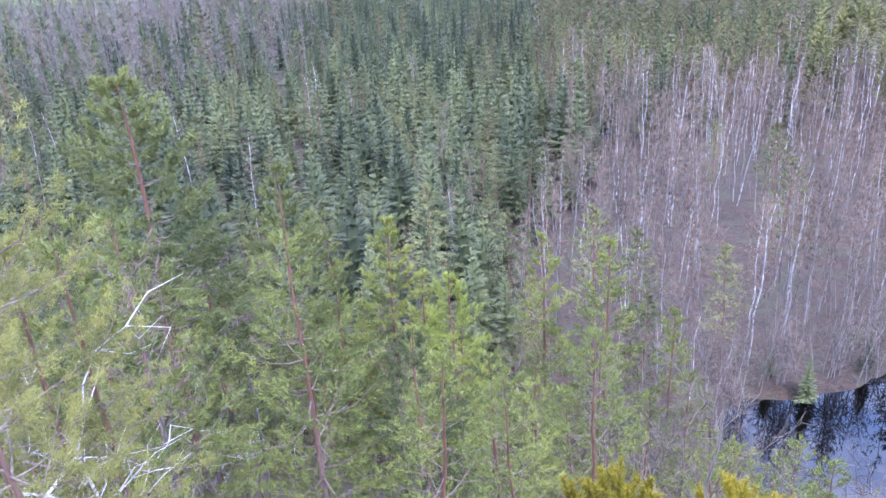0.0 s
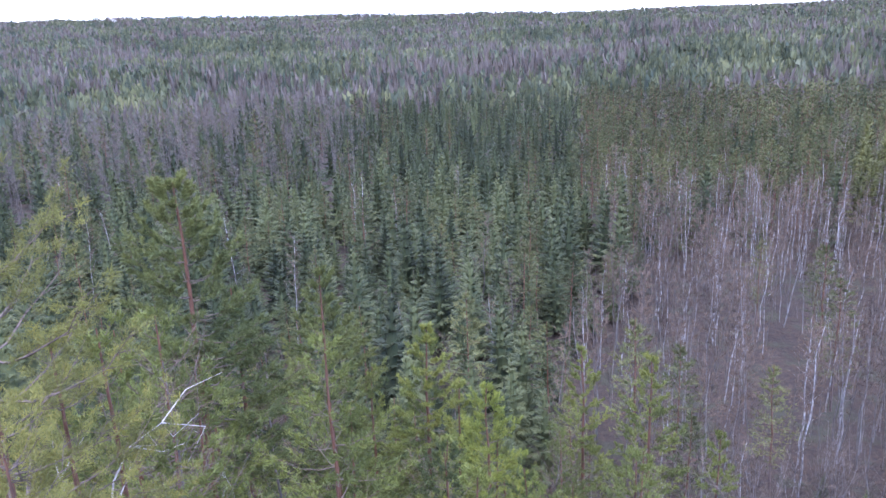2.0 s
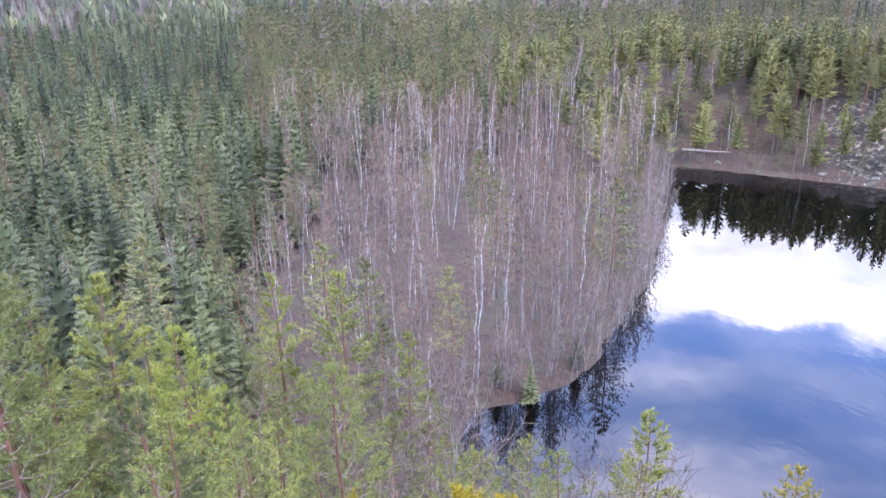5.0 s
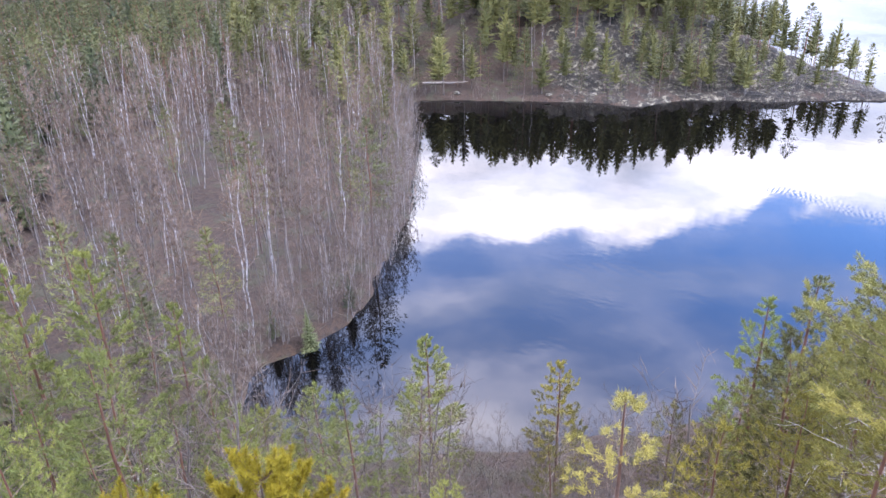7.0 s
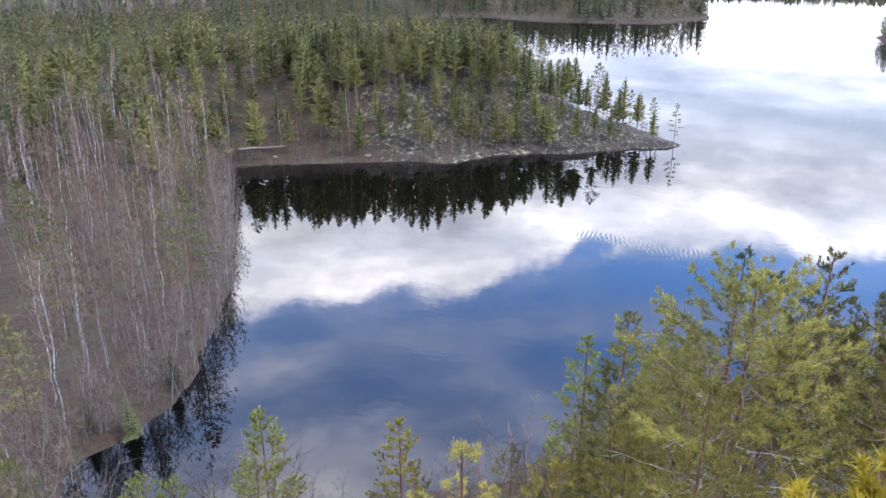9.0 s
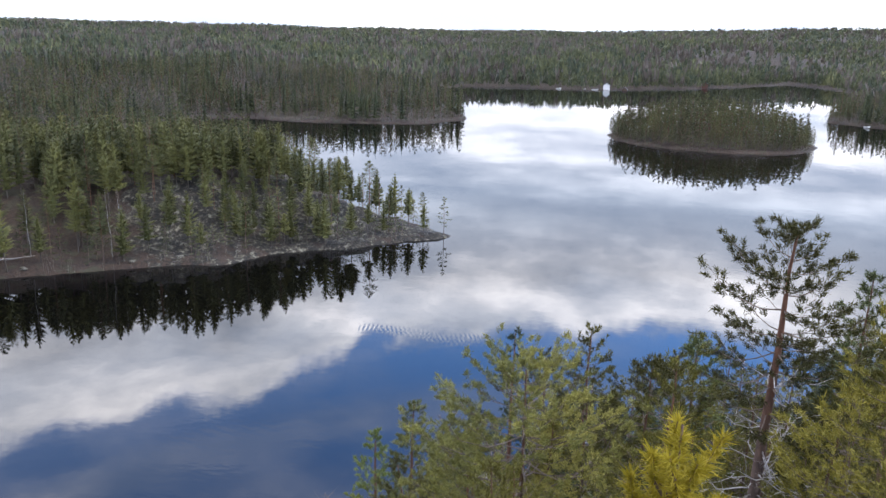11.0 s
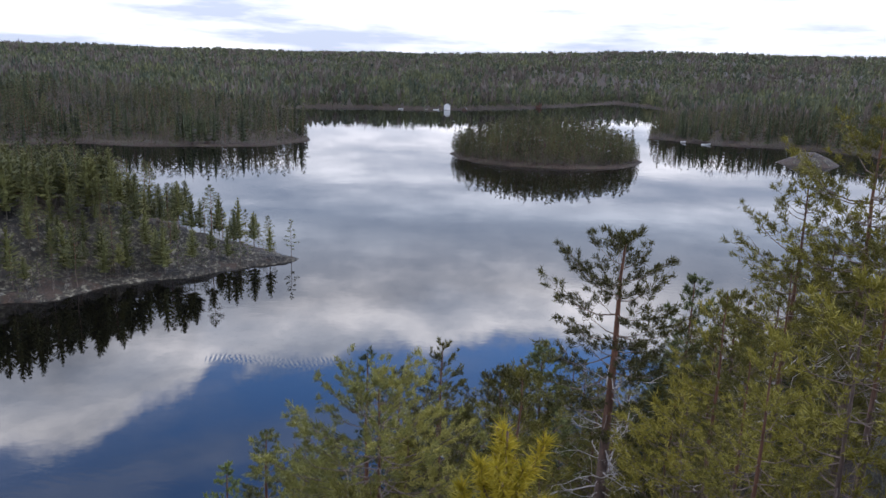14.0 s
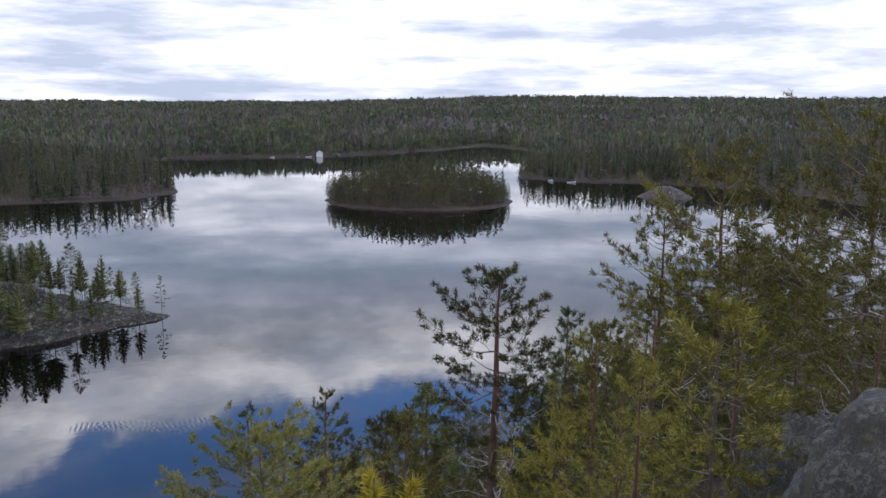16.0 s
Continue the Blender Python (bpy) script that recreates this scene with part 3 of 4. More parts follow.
ISLET = (372.0, -122.0, 11.0, 13.0)


def waver(x, y, size, seed=0.0):
    """Smooth bumps, about -1 to 1, of the given size in metres."""
    u, v = x / size + seed, y / size - 1.7 * seed
    return (np.sin(u * 1.9 + 1.3 * np.sin(v * 1.1)) + np.sin(v * 2.3 + 1.7 * np.sin(u * 0.9 + 2.0)) + 0.6 * np.sin((u + v) * 3.1 + np.sin(u * 2.2)) + 0.6 * np.sin((u - v) * 2.7)) / 3.2


def ease(v, lo, hi):
    t = np.clip((v - lo) / (hi - lo), 0, 1)
    return t * t * (3 - 2 * t)


def inland(x, y):
    """Metres from the lake's edge, below zero in the water."""
    x, y = np.broadcast_arrays(np.asarray(x, float), np.asarray(y, float))
    best, inside = np.full(x.shape, 1e9), np.zeros(x.shape, bool)
    for (ax, ay), (bx, by) in zip(LAKE, np.roll(LAKE, -1, 0)):
        ex, ey = bx - ax, by - ay
        t = np.clip(((x - ax) * ex + (y - ay) * ey) / (ex * ex + ey * ey), 0, 1)
        best = np.minimum(best, np.hypot(x - ax - t * ex, y - ay - t * ey))
        if ay != by:
            inside ^= ((ay > y) != (by > y)) & (x < (y - ay) * ex / ey + ax)
    s = np.where(inside, -best, best)
    s = s + (0.9 * waver(x, y, 9.0, 0.4) + 0.7 * waver(x, y, 2.6, 1.4)) * ease(np.hypot(x, y), 30, 60)
    for cx, cy, rx, ry in (ISLAND, ISLET):
        q = np.hypot((x - cx) / rx, (y - cy) / ry)
        s = np.maximum(s, (1 - q) * min(rx, ry) + 0.8 * waver(x, y, 7.0))
    return s


def bearing(x, y):
    return np.degrees(np.arctan2(-np.asarray(x, float), np.asarray(y, float)))


def on_point(x, y):
    """How far a place belongs to the rocky point across the bay, 0 to 1."""
    ax, ay, ex, ey = 108.0, 128.0, 42.0, -72.0
    t = np.clip(((x - ax) * ex + (y - ay) * ey) / (ex * ex + ey * ey), 0, 1)
    return 1 - ease(np.hypot(x - ax - t * ex, y - ay - t * ey), 26, 55)


def land(x, y):
    """Height of the ground."""
    x, y = np.broadcast_arrays(np.asarray(x, float), np.asarray(y, float))
    s, r, a = inland(x, y), np.hypot(x, y), bearing(x, y)
    z = np.where(s < 0, np.maximum(s * 0.35, -4.0), np.minimum(s * 0.8, 0.8) + 1.6 * ease(s, 2, 40))
    z = z + 8.5 * on_point(x, y) * ease(s, 2, 26) * (1 + 0.12 * waver(x, y, 8.0)) + on_point(x, y) * ease(s, 1, 5) * (0.5 * waver(x, y, 3.6, 2.2) + 0.5 * np.abs(waver(x, y, 6.0, 0.3)))
    isl = np.hypot(x - ISLAND[0], y - ISLAND[1])
    z = z + 4.5 * (1 - ease(isl, 8, 40)) * (s > 0)
    let = np.hypot(x - ISLET[0], y - ISLET[1])
    z = z + 4.5 * (1 - ease(let, 2, 13)) * (s > 0)
    # low hills that close the view all round
    crest = np.interp(a, [-180, -125, -97, -84, -70, -45, -25, -8, 2, 20, 35, 90, 180], [60, 50, 49, 27, 19, 20, 25, 27, 40, 60, 68, 60, 60])
    rise = ease(s, 0, 140) * ease(r, 330, 520) * 9 + crest * ease(r, 500, 2600) * ease(s, 0, 300) + 7 * waver(x, y, 150.0) * ease(r, 450, 900) * ease(s, 10, 200) + 11 * waver(x, y, 240.0, 3.0) * ease(r, 560, 850) * ease(s, 20, 160) * (1 - ease(r, 1500, 2300))
    z = z + rise + 0.5 * waver(x, y, 14.0, 2.0) * ease(s, 1, 12) * ease(r, 20, 60)
    # the cliff on which the camera stands
    reach = np.interp(a, [-180, -150, -125, -112, -100, -85, -70, -30, 0, 35, 70, 120, 180], [900, 400, 150, 118, 92, 72, 44, 42, 48, 62, 90, 400, 900])
    lip = np.interp(a, [-180, -125, -106, -98, 40, 60, 180], [6, 2.4, 2.2, 1.5, 1.5, 4, 6])
    drop = np.interp(a, [-180, -140, -112, -98, 30, 60, 180], [0, 0.4, 0.9, 3.2, 3.2, 0, 0])
    u = np.clip((r - lip) / reach, 0, 1)
    cliff = 40.4 - drop * ease(r, lip, lip + 1.2) - (40.4 - drop) * u ** 0.86 + 0.5 * waver(x, y, 5.0) * ease(r, 4, 12) * (u < 1) + 0.05 * waver(x, y, 0.8)
    return np.where(s < -1, z, np.maximum(z, np.where(u < 1, cliff, z)))


def build_ground():
    turns = np.radians(np.concatenate([np.arange(-130, 42, 0.8), np.arange(42, 230, 4.0)]))
    radii = np.concatenate([[0.0], np.geomspace(0.6, 60, 70)[:-1], np.geomspace(60, 620, 215)[:-1], np.geomspace(620, 4600, 45)])
    tt, rr = np.meshgrid(turns, radii, indexing="ij")
    x, y = -np.sin(tt) * rr, np.cos(tt) * rr
    z = land(x, y)
    k, m = tt.shape
    i, j = np.meshgrid(np.arange(k), np.arange(m - 1), indexing="ij")
    p, q = i * m + j, ((i + 1) % k) * m + j
    me = mesh_of("ground", np.stack([x, y, z], -1).reshape(-1, 3), np.stack([p, p + 1, q + 1, q], -1).reshape(-1, 4)[:, ::-1], GROUND, True)
    bare = me.attributes.new("bare", "FLOAT", "POINT")
    s = inland(x, y)
    rocky = 0.88 * on_point(x, y) * ease(-bearing(x, y), 46, 52) * (1 - ease(s, 18, 40)) * (0.75 + 0.25 * ease(s, 3, 8)) * (0.75 + 0.25 * ease(waver(x, y, 13.0, 7.0), -0.3, 0.4)) + 0.55 * (1 - ease(np.hypot(x - ISLET[0], y - ISLET[1]), 10, 18)) + 0.5 * (1 - ease(rr, 14, 30)) + 0.06 * (1 - ease(s, 0.5, 3.5))
    bare.data.foreach_set("value", rocky.ravel().astype(np.float32))
    return tagged(new("ground", me), "forest floor of brown litter, heath and bare granite", "ground", kind="structure")


ground = build_ground()
me = mesh_of("water", [(-400, -2500, 0), (1300, -2500, 0), (1300, 800, 0), (-400, 800, 0)], [(0, 1, 2, 3)], WATER)
water = tagged(new("water", me), "still dark lake water mirroring the clouds", "water", kind="structure")

# ---- trees of the near slope ----
rng = np.random.default_rng(7)


def spot(a, d):
    return -d * math.sin(radians(a)), d * math.cos(radians(a))


def near_pine(a, e, d, r, bare=0.45, seed=1, label="green pine with a reddish trunk on the slope", least=5.0, **more):
    """A pine at bearing a and distance d, whose top stands at elevation e from the eye."""
    x, y = spot(a, d)
    z0 = float(land(x, y))
    h = max(least, EYE_Z + d * math.tan(radians(e)) - z0)
    if a < -45:
        more.setdefault("tone", PINE_OLIVE)
        more.setdefault("tip", 0.3)
        more.setdefault("loose", 0.7)
        more.setdefault("girth", 0.0135)
        more.setdefault("needles", int(min(65, 1150 / d)))
    more.setdefault("fine", 0.005 + 0.0010 * d)
    more.setdefault("length", min(0.22, 0.09 + 0.0032 * d))
    more.setdefault("needles", int(min(90, max(38, 1450 / d))))
    kind = kind_of(pine(h, 1.25 * r, bare, seed, **more), "pine_tree", label, "tree", "pines of the near slope")
    return plant(kind, x, y, z0)


# bearing, elevation of the top, distance, crown radius, bare share, seed
near_pine(20.3, -9.6, 27, 2.7, 0.36, 11, "tall pine with a red-brown trunk and dark green crown", limbs=90, subs=10, cone=0.55, tone=PINE_DEEP, dead=14, needles=85)
near_pine(17.2, -17.5, 31, 1.8, 0.30, 61, "slim pine beside a taller one", limbs=55, subs=8, cone=0.6, tone=PINE_DEEP)
near_pine(10.7, -17.0, 36, 2.6, 0.34, 12, "slender pine with a pointed green crown", limbs=85, subs=10, cone=0.65, tone=PINE_DEEP, needles=62, dead=12)
near_pine(7.2, -24.0, 37, 1.7, 0.2, 62, "lower green pine among taller ones", limbs=50, subs=8, cone=0.7)
near_pine(3.4, -21.6, 38, 2.4, 0.32, 13, "slender pine with a bright green crown", limbs=75, subs=9, cone=0.75, needles=55)
near_pine(0.8, -25.6, 35, 1.8, 0.28, 63, "slim bright green pine on the slope", limbs=55, subs=8, cone=0.8)
near_pine(-1.6, -26.0, 33, 2.2, 0.30, 14, "bright yellow-green pine on the slope", tone=PINE_BRIGHT, limbs=70, subs=9, cone=0.8)
near_pine(-14.5, -23.7, 48, 2.6, 0.25, 15, "bushy green pine above the bay", limbs=70, subs=9, cone=0.8)
near_pine(-9.2, -23.2, 52, 2.2, 0.25, 16, limbs=60, subs=8, cone=0.8)
near_pine(-14.3, -30.0, 34, 1.8, 0.3, 17, "thin-crowned pine with grey lichen twigs", limbs=40, subs=4, needles=14, dead=22)
near_pine(-19.5, -28.3, 50, 1.6, 0.3, 18, cone=0.7)
near_pine(-25.0, -36.8, 37, 1.9, 0.12, 19, "round bright green pine above the bay", limbs=55, subs=8, cone=0.2)
near_pine(-39.8, -33.2, 42, 2.1, 0.22, 20, "pine with a rounded green crown by the water", limbs=60, subs=8, cone=0.5)
near_pine(-51.5, -34.8, 42, 1.8, 0.25, 21, "small pine by the water", limbs=50, subs=8, cone=0.6)
near_pine(-69.7, -26.6, 34, 2.0, 0.36, 22, "pine with an orange trunk at the water's edge", tone=PINE_GOLD, limbs=65, subs=8, cone=0.7)
near_pine(-66.8, -28.5, 36, 1.8, 0.36, 23, limbs=55, cone=0.7, tone=PINE_BRIGHT)
near_pine(-78.6, -23.5, 21, 2.9, 0.40, 24, "broad pine with many grey branches", tone=PINE_GOLD, dead=26, limbs=80, subs=9, cone=0.1)
near_pine(-83.6, -25.2, 25, 2.2, 0.3, 41, limbs=60, subs=8)
near_pine(-88.0, -22.4, 28, 2.0, 0.3, 42, limbs=60, subs=8)
near_pine(-91.2, -20.4, 31, 2.0, 0.3, 43, limbs=60, subs=8, cone=0.7, tone=PINE_DEEP)
near_pine(-74.6, -28.6, 25, 2.0, 0.3, 44, limbs=60, subs=8, tone=PINE_GOLD)
near_pine(-57.0, -35.5, 14, 0.9, 0.3, 45, "small pale lichened pine with few yellow tufts", limbs=15, subs=5, dead=34, tone=PINE_GOLD)
near_pine(-77.7, -21.3, 40, 1.9, 0.3, 25, cone=0.7, tone=PINE_DEEP)
near_pine(-80.3, -22.5, 44, 1.8, 0.3, 26)
near_pine(-83.2, -20.3, 42, 1.9, 0.3, 27, cone=0.6)
near_pine(-96.1, -12.2, 22, 1.9, 0.50, 28, "old pine with long bare grey limbs", dead=34, limbs=50, subs=8, girth=0.021, cone=0.1, snag=1.2)
near_pine(-107.7, -7.5, 24, 1.9, 0.56, 29, "tall thin pine with a sparse crown", limbs=35, subs=6, needles=36, dead=16, bend=0.2, cone=0.4)
near_pine(-112.1, -3.2, 23, 2.5, 0.45, 30, "tall pine with an orange trunk and heavy boughs", limbs=45, subs=8, needles=42, cone=0.4)
near_pine(-113.6, -9.5, 22, 1.3, 0.6, 31, "half-dead pine with crooked bare branches", limbs=15, dead=30)
near_pine(-120.6, -1.0, 20, 2.8, 0.42, 32, "tall pine with orange bark and thick boughs", limbs=50, subs=8, needles=46, cone=0.4)
near_pine(-116.5, -6.5, 27, 2.2, 0.35, 33, limbs=60, subs=8)
near_pine(-101.5, -14.5, 34, 1.9, 0.25, 34, limbs=55, subs=8, cone=0.8, tone=PINE_DEEP)
near_pine(-104.6, -15.5, 30, 1.9, 0.25, 64, limbs=55, subs=8, cone=0.6)
near_pine(-110.0, -11.5, 29, 2.0, 0.25, 65, limbs=55, subs=8, cone=0.5)
near_pine(-124.5, -4.0, 15, 2.2, 0.4, 35, limbs=55)
near_pine(32.6, -7.9, 10.5, 2.0, 0.35, 36, "broad pine with yellow-green tufts and grey branches", limbs=65, subs=10, dead=44, tone=PINE_GOLD, cone=0.0, snag=1.5, tip=0.16, loose=0.8, length=0.085, fine=0.010)
near_pine(28.4, -18.5, 12, 1.2, 0.25, 37, "low pine with yellow-green tufts", limbs=45, subs=9, dead=20, tone=PINE_GOLD, cone=0.0, snag=1.4, tip=0.16, loose=0.8, length=0.085, fine=0.011)
near_pine(32.0, -23.5, 7.5, 1.3, 0.25, 38, "low pine with pale crooked branches at the cliff edge", limbs=40, subs=9, dead=30, tone=PINE_GOLD, cone=0.0, snag=1.5, tip=0.16, loose=0.8, length=0.075, fine=0.008)

# the rest of the slope, kept low enough for the view to pass over it
SLOPE = [kind_of(pine(11, 2.5, 0.12, 50 + i, limbs=55, subs=7, needles=36, length=0.18, fine=0.03, tip=0.4, loose=0.6, dead=2, cone=0.45, tone=PINE_OLIVE if i > 1 else None), "pine_tree", "green pine among others on the steep slope", "tree", "pines of the near slope") for i in range(4)]
SLOPE_SPRUCE = [kind_of(spruce(10, 1.7, 60 + i, 24, 9, 9, 0.3), "spruce_tree", "dark green spruce on the steep slope", "tree", "spruces") for i in range(2)]
SLOPE_BIRCH = [kind_of(birch(9, 2.0, 70 + i, 28, 800, 0.5, GREY_BARK, fine=0.014), "birch_tree", "bare grey birch on the steep slope", "tree", "bare birches") for i in range(3)]
SLOPE_ALDER = [kind_of(birch(6.5, 2.3, 75 + i, 26, 700, 0.55, GREY_BARK, SHRUB, 0.12, 0.014, 0.1), "alder_bush", "bare pale alder bush by the water", "bush", "bare bushes") for i in range(3)]
ceiling_of = lambda a: np.interp(a, [-126, -112, -104, -98, -88, -80, -70, -64, -58, -45, -40, -37, -30, -20, -8, 2, 10, 18, 36], [-9, -9, -14, -19, -22, -25, -30, -34, -37, -40, -37, -34, -35, -32, -29, -27, -22, -19, -13])
taken = []
for tries in range(1300):
    a, d = rng.uniform(-126, 38), rng.uniform(9, 62) ** 1.0
    x, y = spot(a, d)
    if inland(x, y) < 1.0 or any((x - p) ** 2 + (y - q) ** 2 < (2.5 if a < -92 else 3.2) ** 2 for p, q in taken):
        continue
    z0 = float(land(x, y))
    room = EYE_Z + d * math.tan(radians(float(ceiling_of(a)) - rng.uniform(0, 5))) - z0
    if room < 1.5 or d < 12 and a > -100 or -101.5 < a < -92.5 and d < 23:
        continue
    taken.append((x, y))
    pick, turn, tilt = rng.random(), rng.uniform(0, 6.3), tuple(rng.normal(0, 0.03, 2))
    if (room < 5 or pick < 0.40) and -66 < a < -12:
        k, h = SLOPE_ALDER[rng.integers(3)], 6.5
    elif pick < 0.12 and a > -70:
        k, h = SLOPE_BIRCH[rng.integers(3)], 9.0
    elif pick > 0.9 and a < -70:
        k, h = SLOPE_SPRUCE[rng.integers(2)], 10.0
    else:
        k, h = SLOPE[rng.integers(2) + (2 if a < -45 else 0)], 11.0
    plant(k, x, y, z0, min(room, rng.uniform(8, 15)) / h, turn, tilt)

UNDER = [kind_of(pine(5, 1.6, 0.03, 80 + i, limbs=35, subs=7, needles=36, length=0.18, fine=0.03, tip=0.35, loose=0.65, dead=0, cone=0.3, tone=PINE_OLIVE), "pine_tree", "low bushy pine under taller pines", "tree", "pines of the near slope") for i in range(3)]
for tries in range(420):
    a, d = rng.uniform(-126, -90), rng.uniform(11, 55)
    x, y = spot(a, d)
    if inland(x, y) < 1.0 or any((x - p) ** 2 + (y - q) ** 2 < 2.1 ** 2 for p, q in taken):
        continue
    z0 = float(land(x, y))
    room = EYE_Z + d * math.tan(radians(float(ceiling_of(a)) - 4)) - z0
    if room > 1.5 and not (-101.5 < a < -92.5 and d < 23):
        taken.append((x, y))
        plant(UNDER[rng.integers(3)], x, y, z0, min(room, rng.uniform(2.5, 6)) / 5, rng.uniform(0, 6.3))

for tries in range(700):
    a, d = rng.uniform(-68, -24), rng.uniform(33, 58)
    x, y = spot(a, d)
    if inland(x, y) < 0.6 or any((x - p) ** 2 + (y - q) ** 2 < 1.5 ** 2 for p, q in taken):
        continue
    z0 = float(land(x, y))
    room = EYE_Z + d * math.tan(radians(float(ceiling_of(a)))) - z0 + 1.0
    if room > 1.2:
        taken.append((x, y))
        plant(SLOPE_ALDER[rng.integers(3)], x, y, z0, min(room, rng.uniform(2.5, 5.5)) / 6.5, rng.uniform(0, 6.3))

# ---- woods of the middle distance ----
WOOD = {
    "pine": [kind_of(far_pine(15, 3.1, 0.22 + 0.09 * (i % 4), 100 + i), "pine_tree", "green pine with a reddish stem in the wood", "tree", "pines of the wood") for i in range(6)],
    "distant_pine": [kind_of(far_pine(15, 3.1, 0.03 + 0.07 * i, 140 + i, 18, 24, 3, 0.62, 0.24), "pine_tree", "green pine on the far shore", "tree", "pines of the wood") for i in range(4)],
    "cone_pine": [kind_of(spruce(12, 2.2, 180 + i, 12, 6, 5, 0.5, tone=PINE_SHORE, droop=0.05, bare=0.16 + 0.09 * (i % 4), dome=1.0), "pine_tree", "green pine with a rounded crown on the rocky point", "tree", "pines of the wood") for i in range(6)],
    "spruce": [kind_of(spruce(14, 2.9, 110 + i, 13 + i % 3), "spruce_tree", "dense blue-green young spruce in the wood", "tree", "spruces") for i in range(5)],
    "distant_spruce": [kind_of(spruce(14, 3.0, 150 + i, 10, 6, 3, 0.5, (6, 5)), "spruce_tree", "dark green spruce in the far wood", "tree", "spruces") for i in range(4)],
    "birch": [kind_of(birch(16, 1.9, 120 + i, bark=GREY_BARK if i % 4 else PALE_BARK if i else None), "birch_tree", "leafless birch with a grey stem" if i % 4 else "leafless birch with a white stem", "tree", "bare birches") for i in range(9)],
    "white_birch": [kind_of(birch(16, 1.5, 160 + i), "birch_tree", "tall leafless birch with a white stem", "tree", "bare birches") for i in range(2)],
    "distant_birch": [kind_of(birch(16, 2.2, 170 + i, 6, 180, 1.1, GREY_BARK, TWIG_HAZED, fine=0.07), "birch_tree", "leafless birch in the far wood", "tree", "bare birches") for i in range(4)],
    "alder": [kind_of(birch(8, 2.2, 130 + i, 18, 170, 0.65, PALE_BARK, SHRUB, 0.16, 0.062, 0.05), "alder_bush", "bare grey-brown alder bush by the shore", "bush", "bare bushes") for i in range(4)],
}
HEIGHT = {"cone_pine": 12.0, "pine": 15.0, "distant_pine": 15.0, "spruce": 14.0, "distant_spruce": 14.0, "birch": 16.0, "white_birch": 16.0, "distant_birch": 16.0, "alder": 8.0}
MASS = {"cone_pine": "wood of green pines on the rocky point", "pine": "wood of green pines on the shores", "distant_pine": "wood of green pines on the far shores", "spruce": "dense wood of dark young spruces", "distant_spruce": "far wood of dark spruces",
        "birch": "wood of bare birches with pale stems", "distant_birch": "far wood of bare grey birches", "alder": "thicket of bare alder along the shore"}


def scatter(lo, hi, step, az_lo, az_hi, least=0.8):
    """Places on a shaken grid between two distances and bearings, on dry land."""
    n = int(hi / step) + 1
    gx, gy = np.meshgrid(np.arange(-n, n + 1) * step, np.arange(-n, n + 1) * step)
    x, y = (gx + rng.uniform(-0.45, 0.45, gx.shape) * step).ravel(), (gy + rng.uniform(-0.45, 0.45, gx.shape) * step).ravel()
    r, a = np.hypot(x, y), bearing(x, y)
    ok = (r > lo) & (r <= hi) & (a > az_lo) & (a < az_hi)
    x, y = x[ok], y[ok]
    ok = inland(x, y) > least
    return x[ok], y[ok]


rows = []            # kind, x, y, height
near_xy, far_xy = scatter(52, 165, 4.3, -75, 38), scatter(165, 310, 4.5, -75, 38)
x, y = np.concatenate([near_xy[0], far_xy[0]]), np.concatenate([near_xy[1], far_xy[1]])
s, r, a = inland(x, y), np.hypot(x, y), bearing(x, y)
point = on_point(x, y)
blot, patch = waver(x, y, 30.0, 3.0), waver(x, y, 11.0, 5.0)
chance = rng.random(len(x))
for i in range(len(x)):
    g = chance[i]
    if point[i] > 0.35:
        if r[i] > 260:
            continue
        if s[i] < 21 and -74 < a[i] < -50:
            if g > (0.9 if a[i] > -50.5 else 0.72 + 0.45 * patch[i]):
                continue
            rows.append(("cone_pine" if g < 0.5 else "pine", x[i], y[i], rng.uniform(6, 11.5)))
        elif g < 0.9:
            rows.append(("cone_pine" if g < 0.6 else "pine" if g < 0.82 else "birch", x[i], y[i], rng.uniform(9, 13.5)))
    elif a[i] < -40:
        if g < 0.6:
            rows.append(("pine" if g < 0.45 else "birch", x[i], y[i], rng.uniform(10, 14)))
    elif r[i] < 62 and a[i] > -12:
        rows.append(("spruce" if g < 0.5 else "birch" if g < 0.7 else "pine", x[i], y[i], rng.uniform(8, 12)))
    elif a[i] < -11 - 4 * blot[i] and r[i] < 150 - 0.9 * (a[i] + 40):
        if -24.5 < a[i] < -22 and 66 < r[i] < 95:
            continue
        if s[i] < 4 and g < 0.55:
            rows.append(("alder", x[i], y[i], rng.uniform(5, 9)))
        else:
            rows.append(("birch" if g < 0.86 else "white_birch" if g < 0.92 else "pine", x[i], y[i], rng.uniform(11, 17)))
    elif a[i] < -9 and r[i] > 140:
        rows.append(("pine" if g < 0.8 else "birch" if g < 0.92 else "spruce", x[i], y[i], rng.uniform(12, 17)))
    elif a[i] > 8 + 3 * blot[i] and r[i] > 165:
        rows.append(("birch" if g < 0.7 else "spruce" if g < 0.9 else "pine", x[i], y[i], rng.uniform(12, 18)))
    else:
        rows.append(("spruce" if g < 0.8 else "birch" if g < 0.88 else "pine", x[i], y[i], rng.uniform(7.5, 15.5) + 1.5 * blot[i]))
x, y = scatter(95, 230, 3.2, -75, -44)
s, point = inland(x, y), on_point(x, y)
for i in np.flatnonzero((s > 19) & (point > 0.2) & (rng.random(len(x)) < 0.7)):
    rows.append(("cone_pine", x[i], y[i], rng.uniform(8, 13)))
x, y = scatter(95, 200, 3.4, -75, -46)
